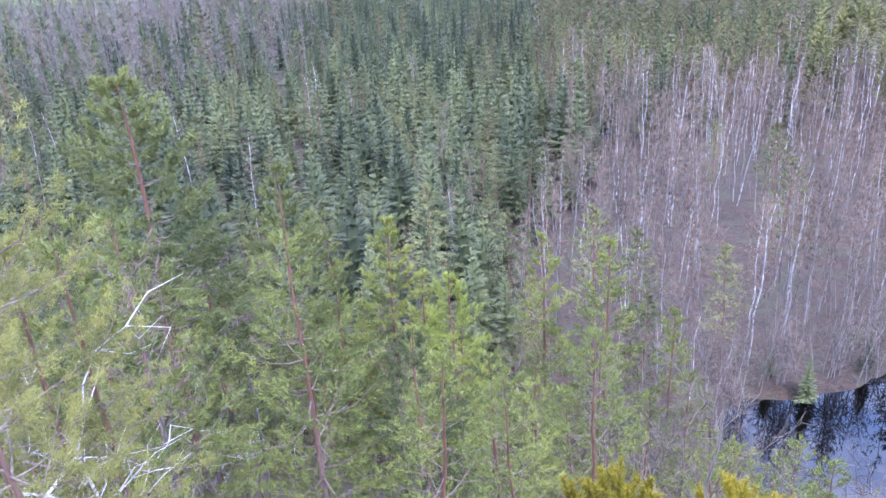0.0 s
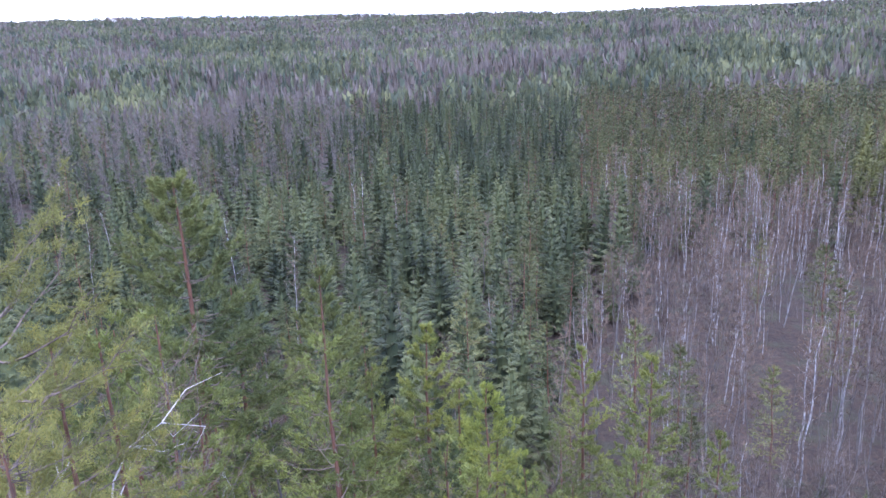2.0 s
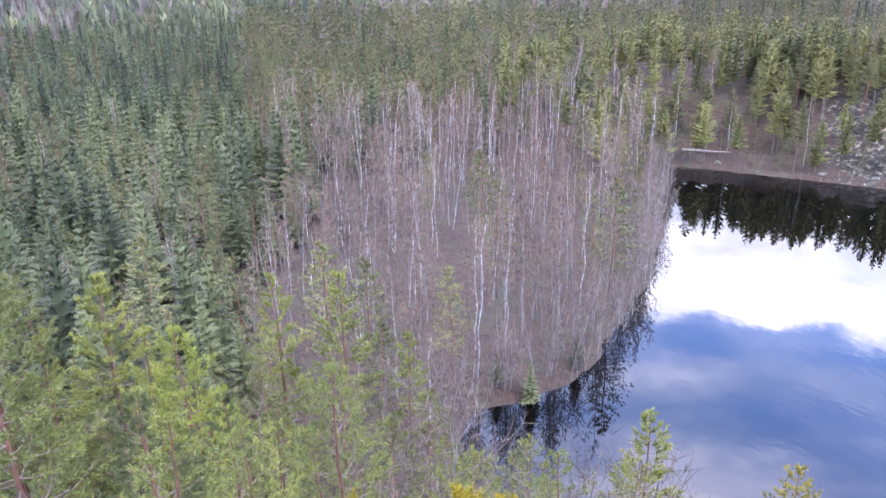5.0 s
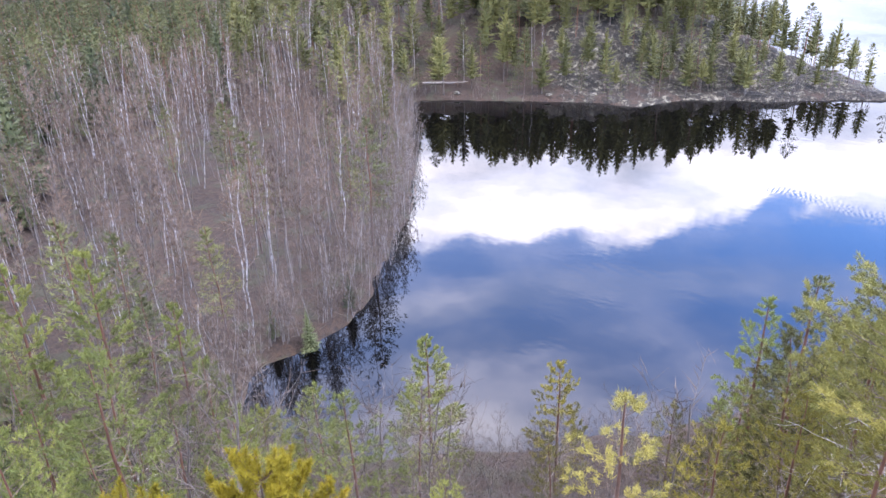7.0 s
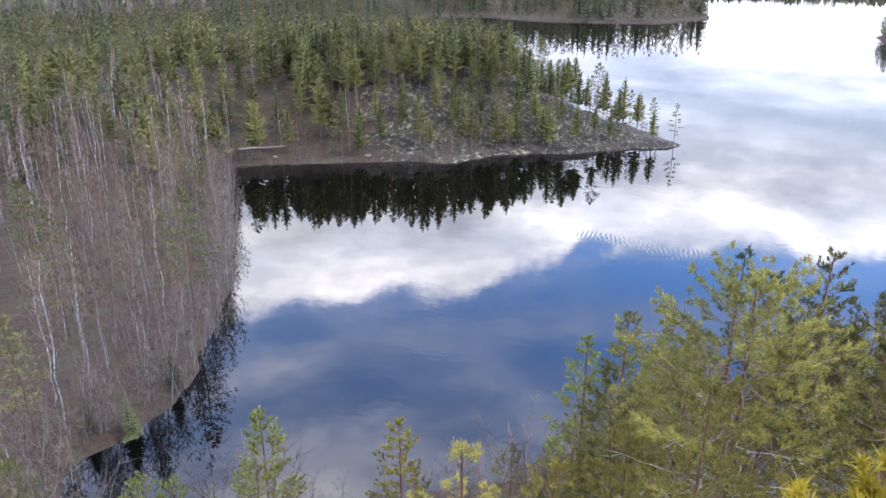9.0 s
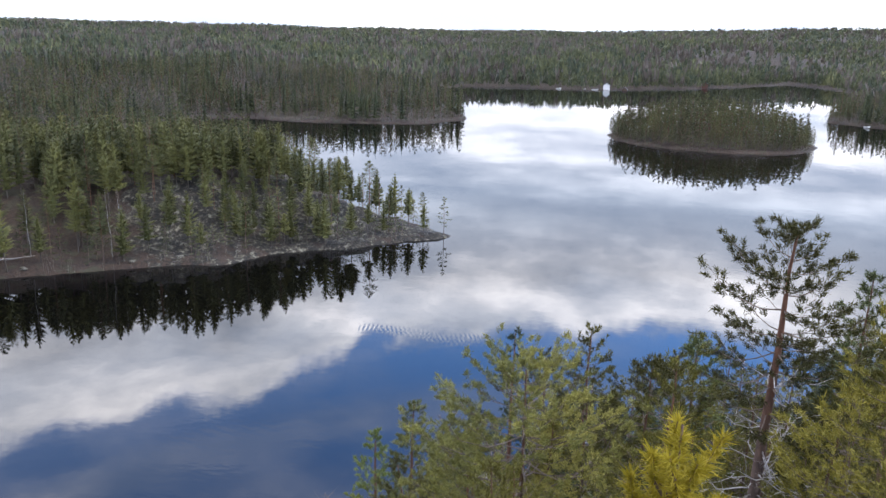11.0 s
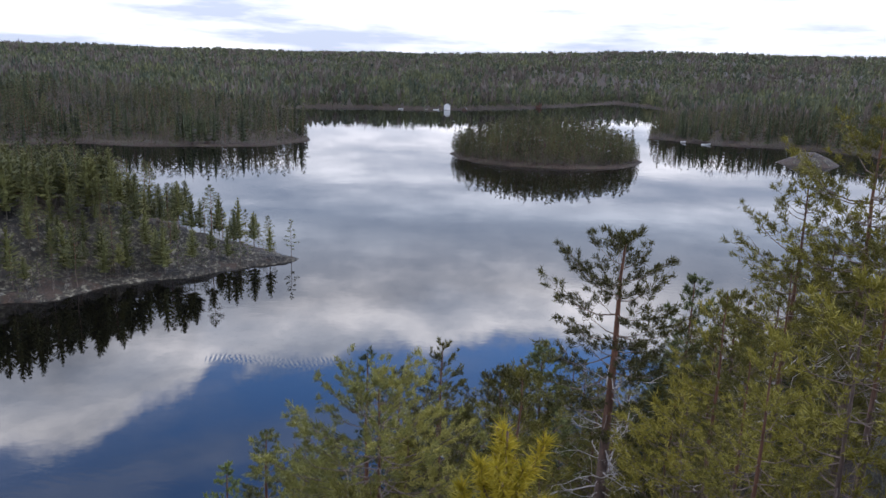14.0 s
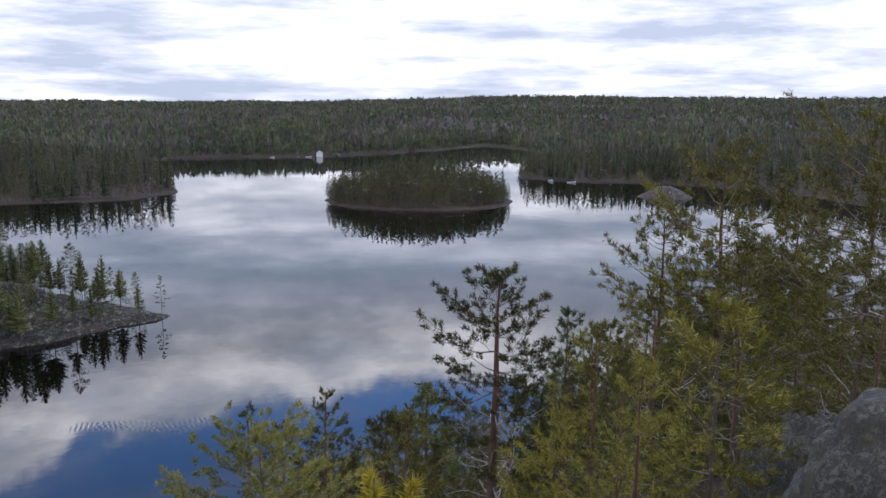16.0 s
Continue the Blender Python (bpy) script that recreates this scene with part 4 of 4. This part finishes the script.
s, point, clump = inland(x, y), on_point(x, y), waver(x, y, 8.0, 6.0)
for i in np.flatnonzero((s > 1.5) & (s <= 19) & (point > 0.3) & (rng.random(len(x)) < 0.30 + 0.5 * clump)):
    rows.append(("cone_pine" if rng.random() < 0.5 else "pine", x[i], y[i], rng.uniform(5.5, 11)))
x, y = scatter(60, 160, 2.9, -41, -10)
s, a, r = inland(x, y), bearing(x, y), np.hypot(x, y)
for i in range(len(x)):
    g = rng.random()
    if -25.0 < a[i] < -22.5 and r[i] < 92 or g > 0.52 and s[i] > 4:
        continue
    rows.append(("birch", x[i], y[i], rng.uniform(9, 16)) if g < 0.42 and s[i] > 3 else ("alder", x[i], y[i], rng.uniform(3, 8)))
x, y = scatter(58, 110, 1.9, -41, -18)
s, a, r = inland(x, y), bearing(x, y), np.hypot(x, y)
for i in np.flatnonzero(s < 9):
    if rng.random() < 0.5:
        rows.append(("alder", x[i], y[i], rng.uniform(2.5, 6.5)))
x, y = scatter(58, 160, 1.7, -41, -22)
s = inland(x, y)
for i in np.flatnonzero(s < 2.6):
    if rng.random() < 0.75:
        rows.append(("alder", x[i], y[i], rng.uniform(3, 8)))
x, y = scatter(310, 520, 4.6, -125, -40)
s, a = inland(x, y), bearing(x, y)
onisle = np.hypot((x - ISLAND[0]) / ISLAND[2], (y - ISLAND[1]) / ISLAND[3]) < 1
for i in range(len(x)):
    g = rng.random()
    if np.hypot(x[i] - ISLET[0], y[i] - ISLET[1]) < 20 or s[i] < 1.5:
        continue
    if onisle[i]:
        rows.append(("distant_pine" if g < 0.8 else "distant_birch", x[i], y[i], rng.uniform(9, 14)))
    else:
        bare_share = 0.34 + 0.5 * float(waver(x[i], y[i], 34.0, 9.0))
        rows.append(("distant_birch" if g < bare_share else "distant_pine" if g < 0.8 else "distant_spruce", x[i], y[i], rng.uniform(10, 17)))


x, y = scatter(300, 400, 3.0, -110, -70)
isle = np.hypot((x - ISLAND[0]) / ISLAND[2], (y - ISLAND[1]) / ISLAND[3])
for i in np.flatnonzero((isle < 0.94) & (rng.random(len(x)) < 0.92)):
    rows.append(("distant_pine", x[i], y[i], rng.uniform(7.5, 11.5) if isle[i] > 0.75 else rng.uniform(8.5, 12.5)))

x, y = scatter(300, 400, 2.6, -110, -70, 0.2)
isle = np.hypot((x - ISLAND[0]) / ISLAND[2], (y - ISLAND[1]) / ISLAND[3])
for i in np.flatnonzero((isle > 0.85) & (isle < 1.15) & (x < ISLAND[0] + 12)):
    rows.append(("distant_pine", x[i], y[i], rng.uniform(3, 9)))

for a, d, h in ((-29.9, 64, 5.0), (-27.0, 66, 3.5), (-33.5, 70, 4.0)):
    rows.append(("spruce", *spot(a, d), h))
# bushes that lean over the water of the bay
for (ax, ay), (bx, by) in zip(SHORE[:15], SHORE[1:16]):
    length, cove = math.hypot(bx - ax, by - ay), ax < 90
    for k in range(int(length / (0.8 if cove else 1.5))):
        t, off = rng.random(), rng.uniform(-0.7, 1.6)
        px, py = ax + (bx - ax) * t - (by - ay) / length * off, ay + (by - ay) * t + (bx - ax) / length * off
        if inland(px, py) < -1.1:
            continue
        rows.append(("alder", px, py, rng.uniform(3.0, 7.0) if cove else rng.uniform(1.0, 2.8)))

# low growth at the foot of the shore woods
x, y = scatter(240, 520, 2.3, -125, -55, 0.3)
s = inland(x, y)
for i in np.flatnonzero((s < 3.6) & (np.hypot(x - ISLET[0], y - ISLET[1]) > 18)):
    rows.append(("distant_pine" if rng.random() < 0.6 else "distant_birch", x[i], y[i], rng.uniform(1.8, 5)))

# bushes and saplings that fringe the shores
for lo, hi, step in ((95, 240, 2.6), (240, 520, 2.7)):
    x, y = scatter(lo, hi, step, -125, -36)
    s = inland(x, y)
    for i in np.flatnonzero((s < 5.5) & (np.hypot(x - ISLET[0], y - ISLET[1]) > 18)):
        g = rng.random()
        if lo < 200 and on_point(x[i], y[i]) > 0.4 and g < 0.2:
            continue
        rows.append(("alder", x[i], y[i], rng.uniform(1.5, 4)) if g < (0.3 if lo < 200 else 0.08) else ("distant_pine", x[i], y[i], rng.uniform(2.5, 8)))


def tip_tree(kind, a, e, d, h=None):
    """A tree that can be told apart: its top at that bearing and elevation."""
    px, py = spot(a, d)
    rows.append((kind, px, py, max(4.0, EYE_Z + d * math.tan(radians(e)) - float(land(px, py)))))


for kind, a, e, d in (("white_birch", -20.4, -13.2, 112), ("white_birch", -23.5, -13.9, 104), ("white_birch", -18.6, -13.6, 122), ("white_birch", -25.6, -14.2, 108), ("white_birch", -27.6, -14.2, 106), ("pine", -27.0, -17.1, 84),
                      ("pine", -12.9, -12.6, 120), ("birch", -9.7, -17.4, 88), ("birch", -10.6, -17.2, 86), ("birch", -6.9, -22.4, 62), ("birch", -4.0, -17.0, 84), ("spruce", 5.9, -18.1, 72), ("pine", -0.4, -19.2, 70),
                      ("white_birch", 16.5, -12.5, 95), ("white_birch", 12.9, -14.4, 90), ("birch", -33.2, -14.0, 118), ("birch", -35.0, -14.2, 122), ("white_birch", -29.5, -15.0, 112)):
    tip_tree(kind, a, e, d)
rows.sort(key=lambda q: math.hypot(q[1], q[2]))
tally = {k: 0 for k in WOOD}
QUOTA = {"cone_pine": 60, "pine": 40, "spruce": 260, "birch": 260, "white_birch": 70, "alder": 60}
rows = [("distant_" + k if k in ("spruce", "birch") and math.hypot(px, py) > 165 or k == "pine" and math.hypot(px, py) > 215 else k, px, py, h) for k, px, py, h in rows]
left = {k: [] for k in WOOD}
for kind, px, py, h in rows:
    tally[kind] += 1
    if tally[kind] <= QUOTA.get(kind, 0):
        plant(WOOD[kind][rng.integers(len(WOOD[kind]))], px, py, float(land(px, py)), h / HEIGHT[kind], rng.uniform(0, 6.3), tuple(rng.normal(0, 0.025, 2)))
    else:
        left[kind].append((px, py, h))


def joined(name, kind, places, label):
    """Trees past counting, as one wood: all stems in one mesh and all crowns in another."""
    p = np.array(places)
    z, pick, turn = land(p[:, 0], p[:, 1]), rng.integers(len(WOOD[kind]), size=len(p)), rng.uniform(0, 6.3, len(p))
    stock = tagged(new(name), label, "wood", kind="stuff")
    for slot, (pname, _, mat, note) in enumerate(WOOD[kind][0]["arrays"]):
        soup = Soup()
        for t in range(len(WOOD[kind])):
            v, f = WOOD[kind][t]["arrays"][slot][1]
            k = np.flatnonzero(pick == t)
            c, sn, sc = np.cos(turn[k])[:, None], np.sin(turn[k])[:, None], (p[k, 2] / HEIGHT[kind])[:, None]
            out = np.stack([(v[:, 0] * c - v[:, 1] * sn) * sc + p[k, 0][:, None], (v[:, 0] * sn + v[:, 1] * c) * sc + p[k, 1][:, None], v[:, 2] * sc + z[k][:, None]], -1)
            soup.add(out.reshape(-1, 3), (f[None] + (np.arange(len(k)) * len(v))[:, None, None]).reshape(-1, 3))
        tagged(part(pname + "s" if not pname.endswith("s") else pname, mesh_of(name, *soup.arrays(), mat), stock), kind="stuff")


for kind, label in MASS.items():
    if left[kind]:
        joined(kind + "_wood", kind, left[kind], label)

# ---- far woods, to the skyline ----


def ragged(top, low, wide, count, seed):
    """A far crown one high: ragged slivers, wide at the height low and narrow at the top."""
    q = np.random.default_rng(seed)
    s = Soup()
    u = (np.arange(count) + q.uniform(0, 1, count)) / count
    a = np.arange(count) * 2.4 + q.normal(0, 0.5, count)
    rad = wide * (1 - u) ** top * q.uniform(0.3, 0.9, count)
    at = np.column_stack([np.cos(a) * rad, np.sin(a) * rad, low + (0.8 - low) * u])
    s.blades(at, np.column_stack([np.cos(a) * 0.4, np.sin(a) * 0.4, np.ones(count)]), 1, 0.27, 0.30, 0.35, q)
    return s.arrays()


CONE = [ragged(0.9, 0.0, 0.55, 14, i) for i in range(6)]
DOME = [ragged(0.4, 0.12, 0.5, 14, 10 + i) for i in range(6)]


def whisk(seed):
    """A bare far birch: thin upright slivers about a pale stem."""
    q = np.random.default_rng(seed)
    s = Soup()
    k = 11
    a, z0 = q.uniform(0, 6.3, k), q.uniform(0.25, 0.7, k)
    at = np.column_stack([np.cos(a) * 0.12, np.sin(a) * 0.12, z0])
    s.blades(at, np.column_stack([np.cos(a) * 0.35, np.sin(a) * 0.35, np.ones(k)]), 1, 0.42, 0.2, 0.15, q)
    return s.arrays()


WHISK = [whisk(20 + i) for i in range(4)]


def far_wood(name, shapes, places, wide, mat, label):
    p = np.array(places)
    z, pick, turn = land(p[:, 0], p[:, 1]) - 0.3, rng.integers(len(shapes), size=len(p)), rng.uniform(0, 6.3, len(p))
    soup = Soup()
    for t, (v, f) in enumerate(shapes):
        k = np.flatnonzero(pick == t)
        c, sn, h = np.cos(turn[k])[:, None], np.sin(turn[k])[:, None], p[k, 2][:, None]
        w = wide * h * rng.uniform(0.8, 1.25, (len(k), 1)) * p[k, 3][:, None]
        out = np.stack([(v[:, 0] * c - v[:, 1] * sn) * w + p[k, 0][:, None], (v[:, 0] * sn + v[:, 1] * c) * w + p[k, 1][:, None], v[:, 2] * h + z[k][:, None]], -1)
        soup.add(out.reshape(-1, 3), (f[None] + (np.arange(len(k)) * len(v))[:, None, None]).reshape(-1, 3))
    return tagged(new(name, mesh_of(name, *soup.arrays(), mat)), label, "wood", kind="stuff")


far = {"spruce": [], "pine": [], "birch": []}
for lo, hi, step, wider in ((310, 520, 6.0, 1.0), (520, 900, 7.5, 1.1), (900, 1600, 12.5, 1.5), (1600, 3000, 22.0, 2.2)):
    x, y = scatter(lo, hi, step, -125, 40)
    a = bearing(x, y)
    if lo == 310:
        keep = a > -40
        x, y, a = x[keep], y[keep], a[keep]
    m, g = waver(x, y, 90.0, 1.0) + 0.5 * waver(x, y, 33.0, 4.0), rng.random(len(x))
    tall = rng.uniform(10, 17, len(x)) * (1.12 if lo > 1000 else 1.0)
    kind = np.where(g < np.clip(0.26 + 0.6 * m, 0.04, 0.8), "birch", np.where(g > 0.62 - 0.2 * m, "spruce", "pine"))
    for k in far:
        sel = kind == k
        far[k].append(np.column_stack([x[sel], y[sel], tall[sel], np.full(sel.sum(), wider)]))
x, y = scatter(520, 900, 4.2, -125, -40, 0.5)
s = inland(x, y)
edge_wood = np.flatnonzero((s < 22) & (rng.random(len(x)) < 0.75))
far["pine"].append(np.column_stack([x[edge_wood], y[edge_wood], rng.uniform(4, 13, len(edge_wood)), np.full(len(edge_wood), 0.95)]))
far = {k: np.concatenate(v) for k, v in far.items()}
# these three woods carry the haze in their base colours
far_wood("far_spruce_wood", CONE, far["spruce"], 0.36, HAZED_SPRUCES, "far dark spruce forest reaching the skyline")
far_wood("far_pine_wood", DOME, far["pine"], 0.42, HAZED_PINES, "far green pine forest reaching the skyline")
far_wood("far_birch_wood", WHISK, far["birch"], 0.55, TWIG_HAZED, "far grey bare birch forest")

# ---- the cliff edge and things near the camera ----


def rock_mass(name, centre, size, seed, mat, label, rough=0.14, flat=0.0):
    """A rounded granite mass with cracks and hollows."""
    bm = bmesh.new()
    bmesh.ops.create_icosphere(bm, subdivisions=5, radius=1.0)
    off = Vector((seed * 3.1, seed * 1.7, seed * 0.9))
    for v in bm.verts:
        p = v.co.copy()
        d = 1 + rough * (noise.fractal(p * 1.6 + off, 1.0, 2.0, 5) + 0.5 * noise.noise(p * 5 + off) * 0.4)
        c = abs(noise.noise(p * 2.3 + off * 2))
        d -= 0.05 * max(0.0, 1 - c / 0.06)
        q = p * d
        if flat and q.z > flat:
            q.z = flat + (q.z - flat) * 0.25
        v.co = Vector((q.x * size[0], q.y * size[1], q.z * size[2]))
    for f in bm.faces:
        f.smooth = True
    me = bpy.data.meshes.new(name)
    bm.to_mesh(me)
    bm.free()
    me.materials.append(mat)
    ob = new(name, me)
    ob.location = centre
    return tagged(ob, label, "rock", "granite outcrops")


x, y = spot(-128.5, 9.0)
rock_mass("granite_outcrop", (x, y, 37.8), (1.7, 1.9, 1.75), 1, ROCK, "rounded grey granite outcrop with dark lichen")
x, y = spot(-119, 3.4)
rock_mass("granite_slab", (x, y, 39.86), (0.95, 1.5, 0.48), 2, PALE_ROCK, "grey granite slab at the cliff edge", 0.2, 0.4)
x, y = spot(-119, 17)
rock_mass("granite_outcrop", (x, y, 33.5), (1.7, 1.5, 2.6), 3, ROCK, "pale lichened granite wall behind the pines")

BOULDER = []
for i in range(5):
    q = np.random.default_rng(300 + i)
    soup = Soup()
    soup.heart([(-0.5, 0.45), (-0.15, 1.25), (0.2, 0.8), (0.55, 0.9)], 7, q, 0.22)
    BOULDER.append(mesh_of("boulder", *soup.arrays(), PALE_ROCK, True))
x, y = scatter(100, 175, 3.0, -75, -38)
s = inland(x, y)
for i in np.flatnonzero((s < 3.2) & (rng.random(len(x)) < 0.4)):
    ob = tagged(new("boulder", BOULDER[rng.integers(5)]), "grey granite boulder at the water's edge", "rock", "shore boulders")
    k = rng.uniform(0.35, 1.0)
    ob.matrix_basis = Matrix.Translation((x[i], y[i], float(land(x[i], y[i])) + 0.15 * k)) @ Euler((0, 0, rng.uniform(0, 6.3))).to_matrix().to_4x4() @ Matrix.Diagonal((k * 1.3, k, k * 0.8, 1))

# ---- huts, boats and a jetty on the far shores ----
WHITE = paint("white_boards", (0.75, 0.74, 0.71))
BROWN = paint("brown_boards", (0.10, 0.06, 0.04))
RED = paint("red_boards", (0.13, 0.05, 0.035))
ROOF = paint("dark_roof", (0.05, 0.05, 0.055), 0.5)
GLASS = paint("dark_pane", (0.02, 0.025, 0.03), 0.1)
HULL = paint("white_hull", (0.8, 0.8, 0.78), 0.35)
TIMBER = paint("grey_timber", (0.24, 0.22, 0.20))


def box(size, at, bevel=0.02):
    bm = bmesh.new()
    bmesh.ops.create_cube(bm, size=1.0, matrix=Matrix.Translation(at) @ Matrix.Diagonal((*size, 1)))
    if bevel:
        bmesh.ops.bevel(bm, geom=bm.edges[:], offset=bevel, segments=1, affect="EDGES")
    return bm


def from_bm(name, bm, mat, parent, label=""):
    me = bpy.data.meshes.new(name)
    bm.to_mesh(me)
    bm.free()
    me.materials.append(mat)
    return part(name, me, parent, label)


def hut(x, y, turn, size, wall, label):
    """A small lakeside hut: walls, pitched roof, door and windows with frames."""
    w, d, h = size
    ob = tagged(new("hut"), label, "hut", "lakeside huts")
    ob.matrix_basis = pose(x, y, float(land(x, y)), 0, 0, turn)
    body = bmesh.new()
    ring = [(-w / 2, -0.6), (w / 2, -0.6), (w / 2, h), (0, h + w * 0.32), (-w / 2, h)]
    a, b = [body.verts.new((p, -d / 2, q)) for p, q in ring], [body.verts.new((p, d / 2, q)) for p, q in ring]
    body.faces.new(a)
    body.faces.new(b[::-1])
    for i in range(5):
        body.faces.new((a[i], b[i], b[(i + 1) % 5], a[(i + 1) % 5]))
    bmesh.ops.recalc_face_normals(body, faces=body.faces)
    from_bm("wall", body, wall, ob)
    slope = math.hypot(w / 2 + 0.4, (w / 2 + 0.4) * 0.64)
    for side in (-1, 1):
        bm = box((slope, d + 0.8, 0.12), (0, 0, 0))
        bmesh.ops.transform(bm, matrix=Matrix.Translation((side * (w / 4 + 0.2), 0, h + w * 0.16 - 0.02)) @ Matrix.Rotation(side * math.atan(0.64), 4, "Y"), verts=bm.verts)
        from_bm("roof", bm, ROOF, ob)
    door = from_bm("door", box((0.9, 0.08, 2.0), (-w * 0.22, -d / 2 - 0.05, 1.0)), BROWN, ob)
    for px in (w * 0.05, w * 0.28):
        win = from_bm("window", box((0.9, 0.06, 1.0), (px, -d / 2 - 0.04, 1.5)), WHITE, ob)
        from_bm("pane", box((0.72, 0.04, 0.82), (px, -d / 2 - 0.075, 1.5)), GLASS, win)
    return ob


def boat(x, y, turn, label):
    """An open rowing boat drawn up on the shore."""
    ob = tagged(new("rowing_boat"), label, "boat", "boats on the shore")
    ob.matrix_basis = pose(x, y, max(float(land(x, y)), 0.0) + 0.25, 4, 8, turn)
    stations = [(-2.3, 0.55, 0.0), (-1.2, 0.8, -0.1), (0.2, 0.85, -0.12), (1.5, 0.6, -0.02), (2.5, 0.04, 0.28)]
    prof = [(1.0, 0.45), (0.85, 0.1), (0.4, -0.18), (0.0, -0.24), (-0.4, -0.18), (-0.85, 0.1), (-1.0, 0.45)]
    bm = bmesh.new()
    hoops = [[bm.verts.new((px, w * q, z + lift)) for q, z in prof] for px, w, lift in stations]
    for one, two in zip(hoops, hoops[1:]):
        for i in range(6):
            bm.faces.new((one[i], one[i + 1], two[i + 1], two[i]))
    bm.faces.new(hoops[0])
    bmesh.ops.recalc_face_normals(bm, faces=bm.faces)
    bmesh.ops.solidify(bm, geom=bm.faces[:], thickness=0.04)
    from_bm("hull", bm, HULL, ob)
    for px, w in ((-1.2, 1.35), (0.3, 1.4)):
        from_bm("thwart", box((0.25, w, 0.04), (px, 0, 0.2)), TIMBER, ob)
    return ob


hut(646, 76, 96, (5.0, 5.5, 3.0), WHITE, "small white hut with a dark roof by the water")
hut(664, 104, 100, (5.0, 7.0, 2.8), BROWN, "brown timber cabin among the trees")
hut(650, 62, 90, (4.0, 5.0, 2.5), BROWN, "dark timber sauna by the water")
hut(730, 2, 92, (5.0, 6.0, 2.8), RED, "dark red-brown timber cabin on the far shore")
hut(462, -112, 80, (4.5, 5.5, 2.6), BROWN, "dark timber hut among birches")
boat(448, -79, 20, "white boat drawn up on the shore")
boat(440.5, -90, 75, "white boat lying by the jetty")
boat(632, 112, 60, "white boat by the far shore")
boat(639, 84, 110, "white boat beside the white hut")
jetty = tagged(new("jetty"), "grey timber jetty standing in the water", "jetty")
jetty.matrix_basis = pose(639, 92, 0.55, 0, 0, 4)
for i in range(24):
    from_bm("plank", box((0.36, 2.0, 0.06), (-5 + i * 0.4, 0, 0.0), 0), TIMBER, jetty)
for px in (-4.6, -1.5, 1.6):
    for py in (-0.85, 0.85):
        from_bm("post", box((0.16, 0.16, 1.8), (px, py, -0.7)), TIMBER, jetty)

# a pale fallen trunk at the head of the bay
soup = Soup()
soup.tube([(-4.6, 0, 0.25), (-2, 0.15, 0.3), (1, -0.1, 0.35), (4.2, 0.1, 0.55)], [0.2, 0.18, 0.14, 0.06], 7)
for px, a in ((-1.0, 0.7), (0.8, 2.4), (2.2, 1.2), (3.2, 2.0)):
    soup.tube([(px, 0, 0.33), (px + 0.5, math.cos(a) * 0.5, 0.33 + math.sin(a) * 0.6)], [0.04, 0.01], 4)
log = tagged(new("fallen_log", mesh_of("fallen_log", *soup.arrays(), DEAD_WOOD, True)), "pale fallen tree trunk at the head of the bay", "log")
x, y = spot(-42.0, 151)
log.matrix_basis = pose(x, y, float(land(x, y)) + 0.1, 0, 0, -48)

YOUNG_LABEL = "young pine top with long yellow-green needles"
for x, y, top, seed in ((2.74, 0.10, 40.85, 5), (2.50, 0.42, 40.45, 6), (1.30, 4.9, 38.1, 7), (2.25, 4.75, 37.95, 8)):
    z0 = min(float(land(x, y)), top - 1.2)
    plant(kind_of(young_pine(top - z0, 0.42 if y < 1 else 0.8, seed), "young_pine", YOUNG_LABEL, "tree", "young pines at the edge"), x, y, z0)
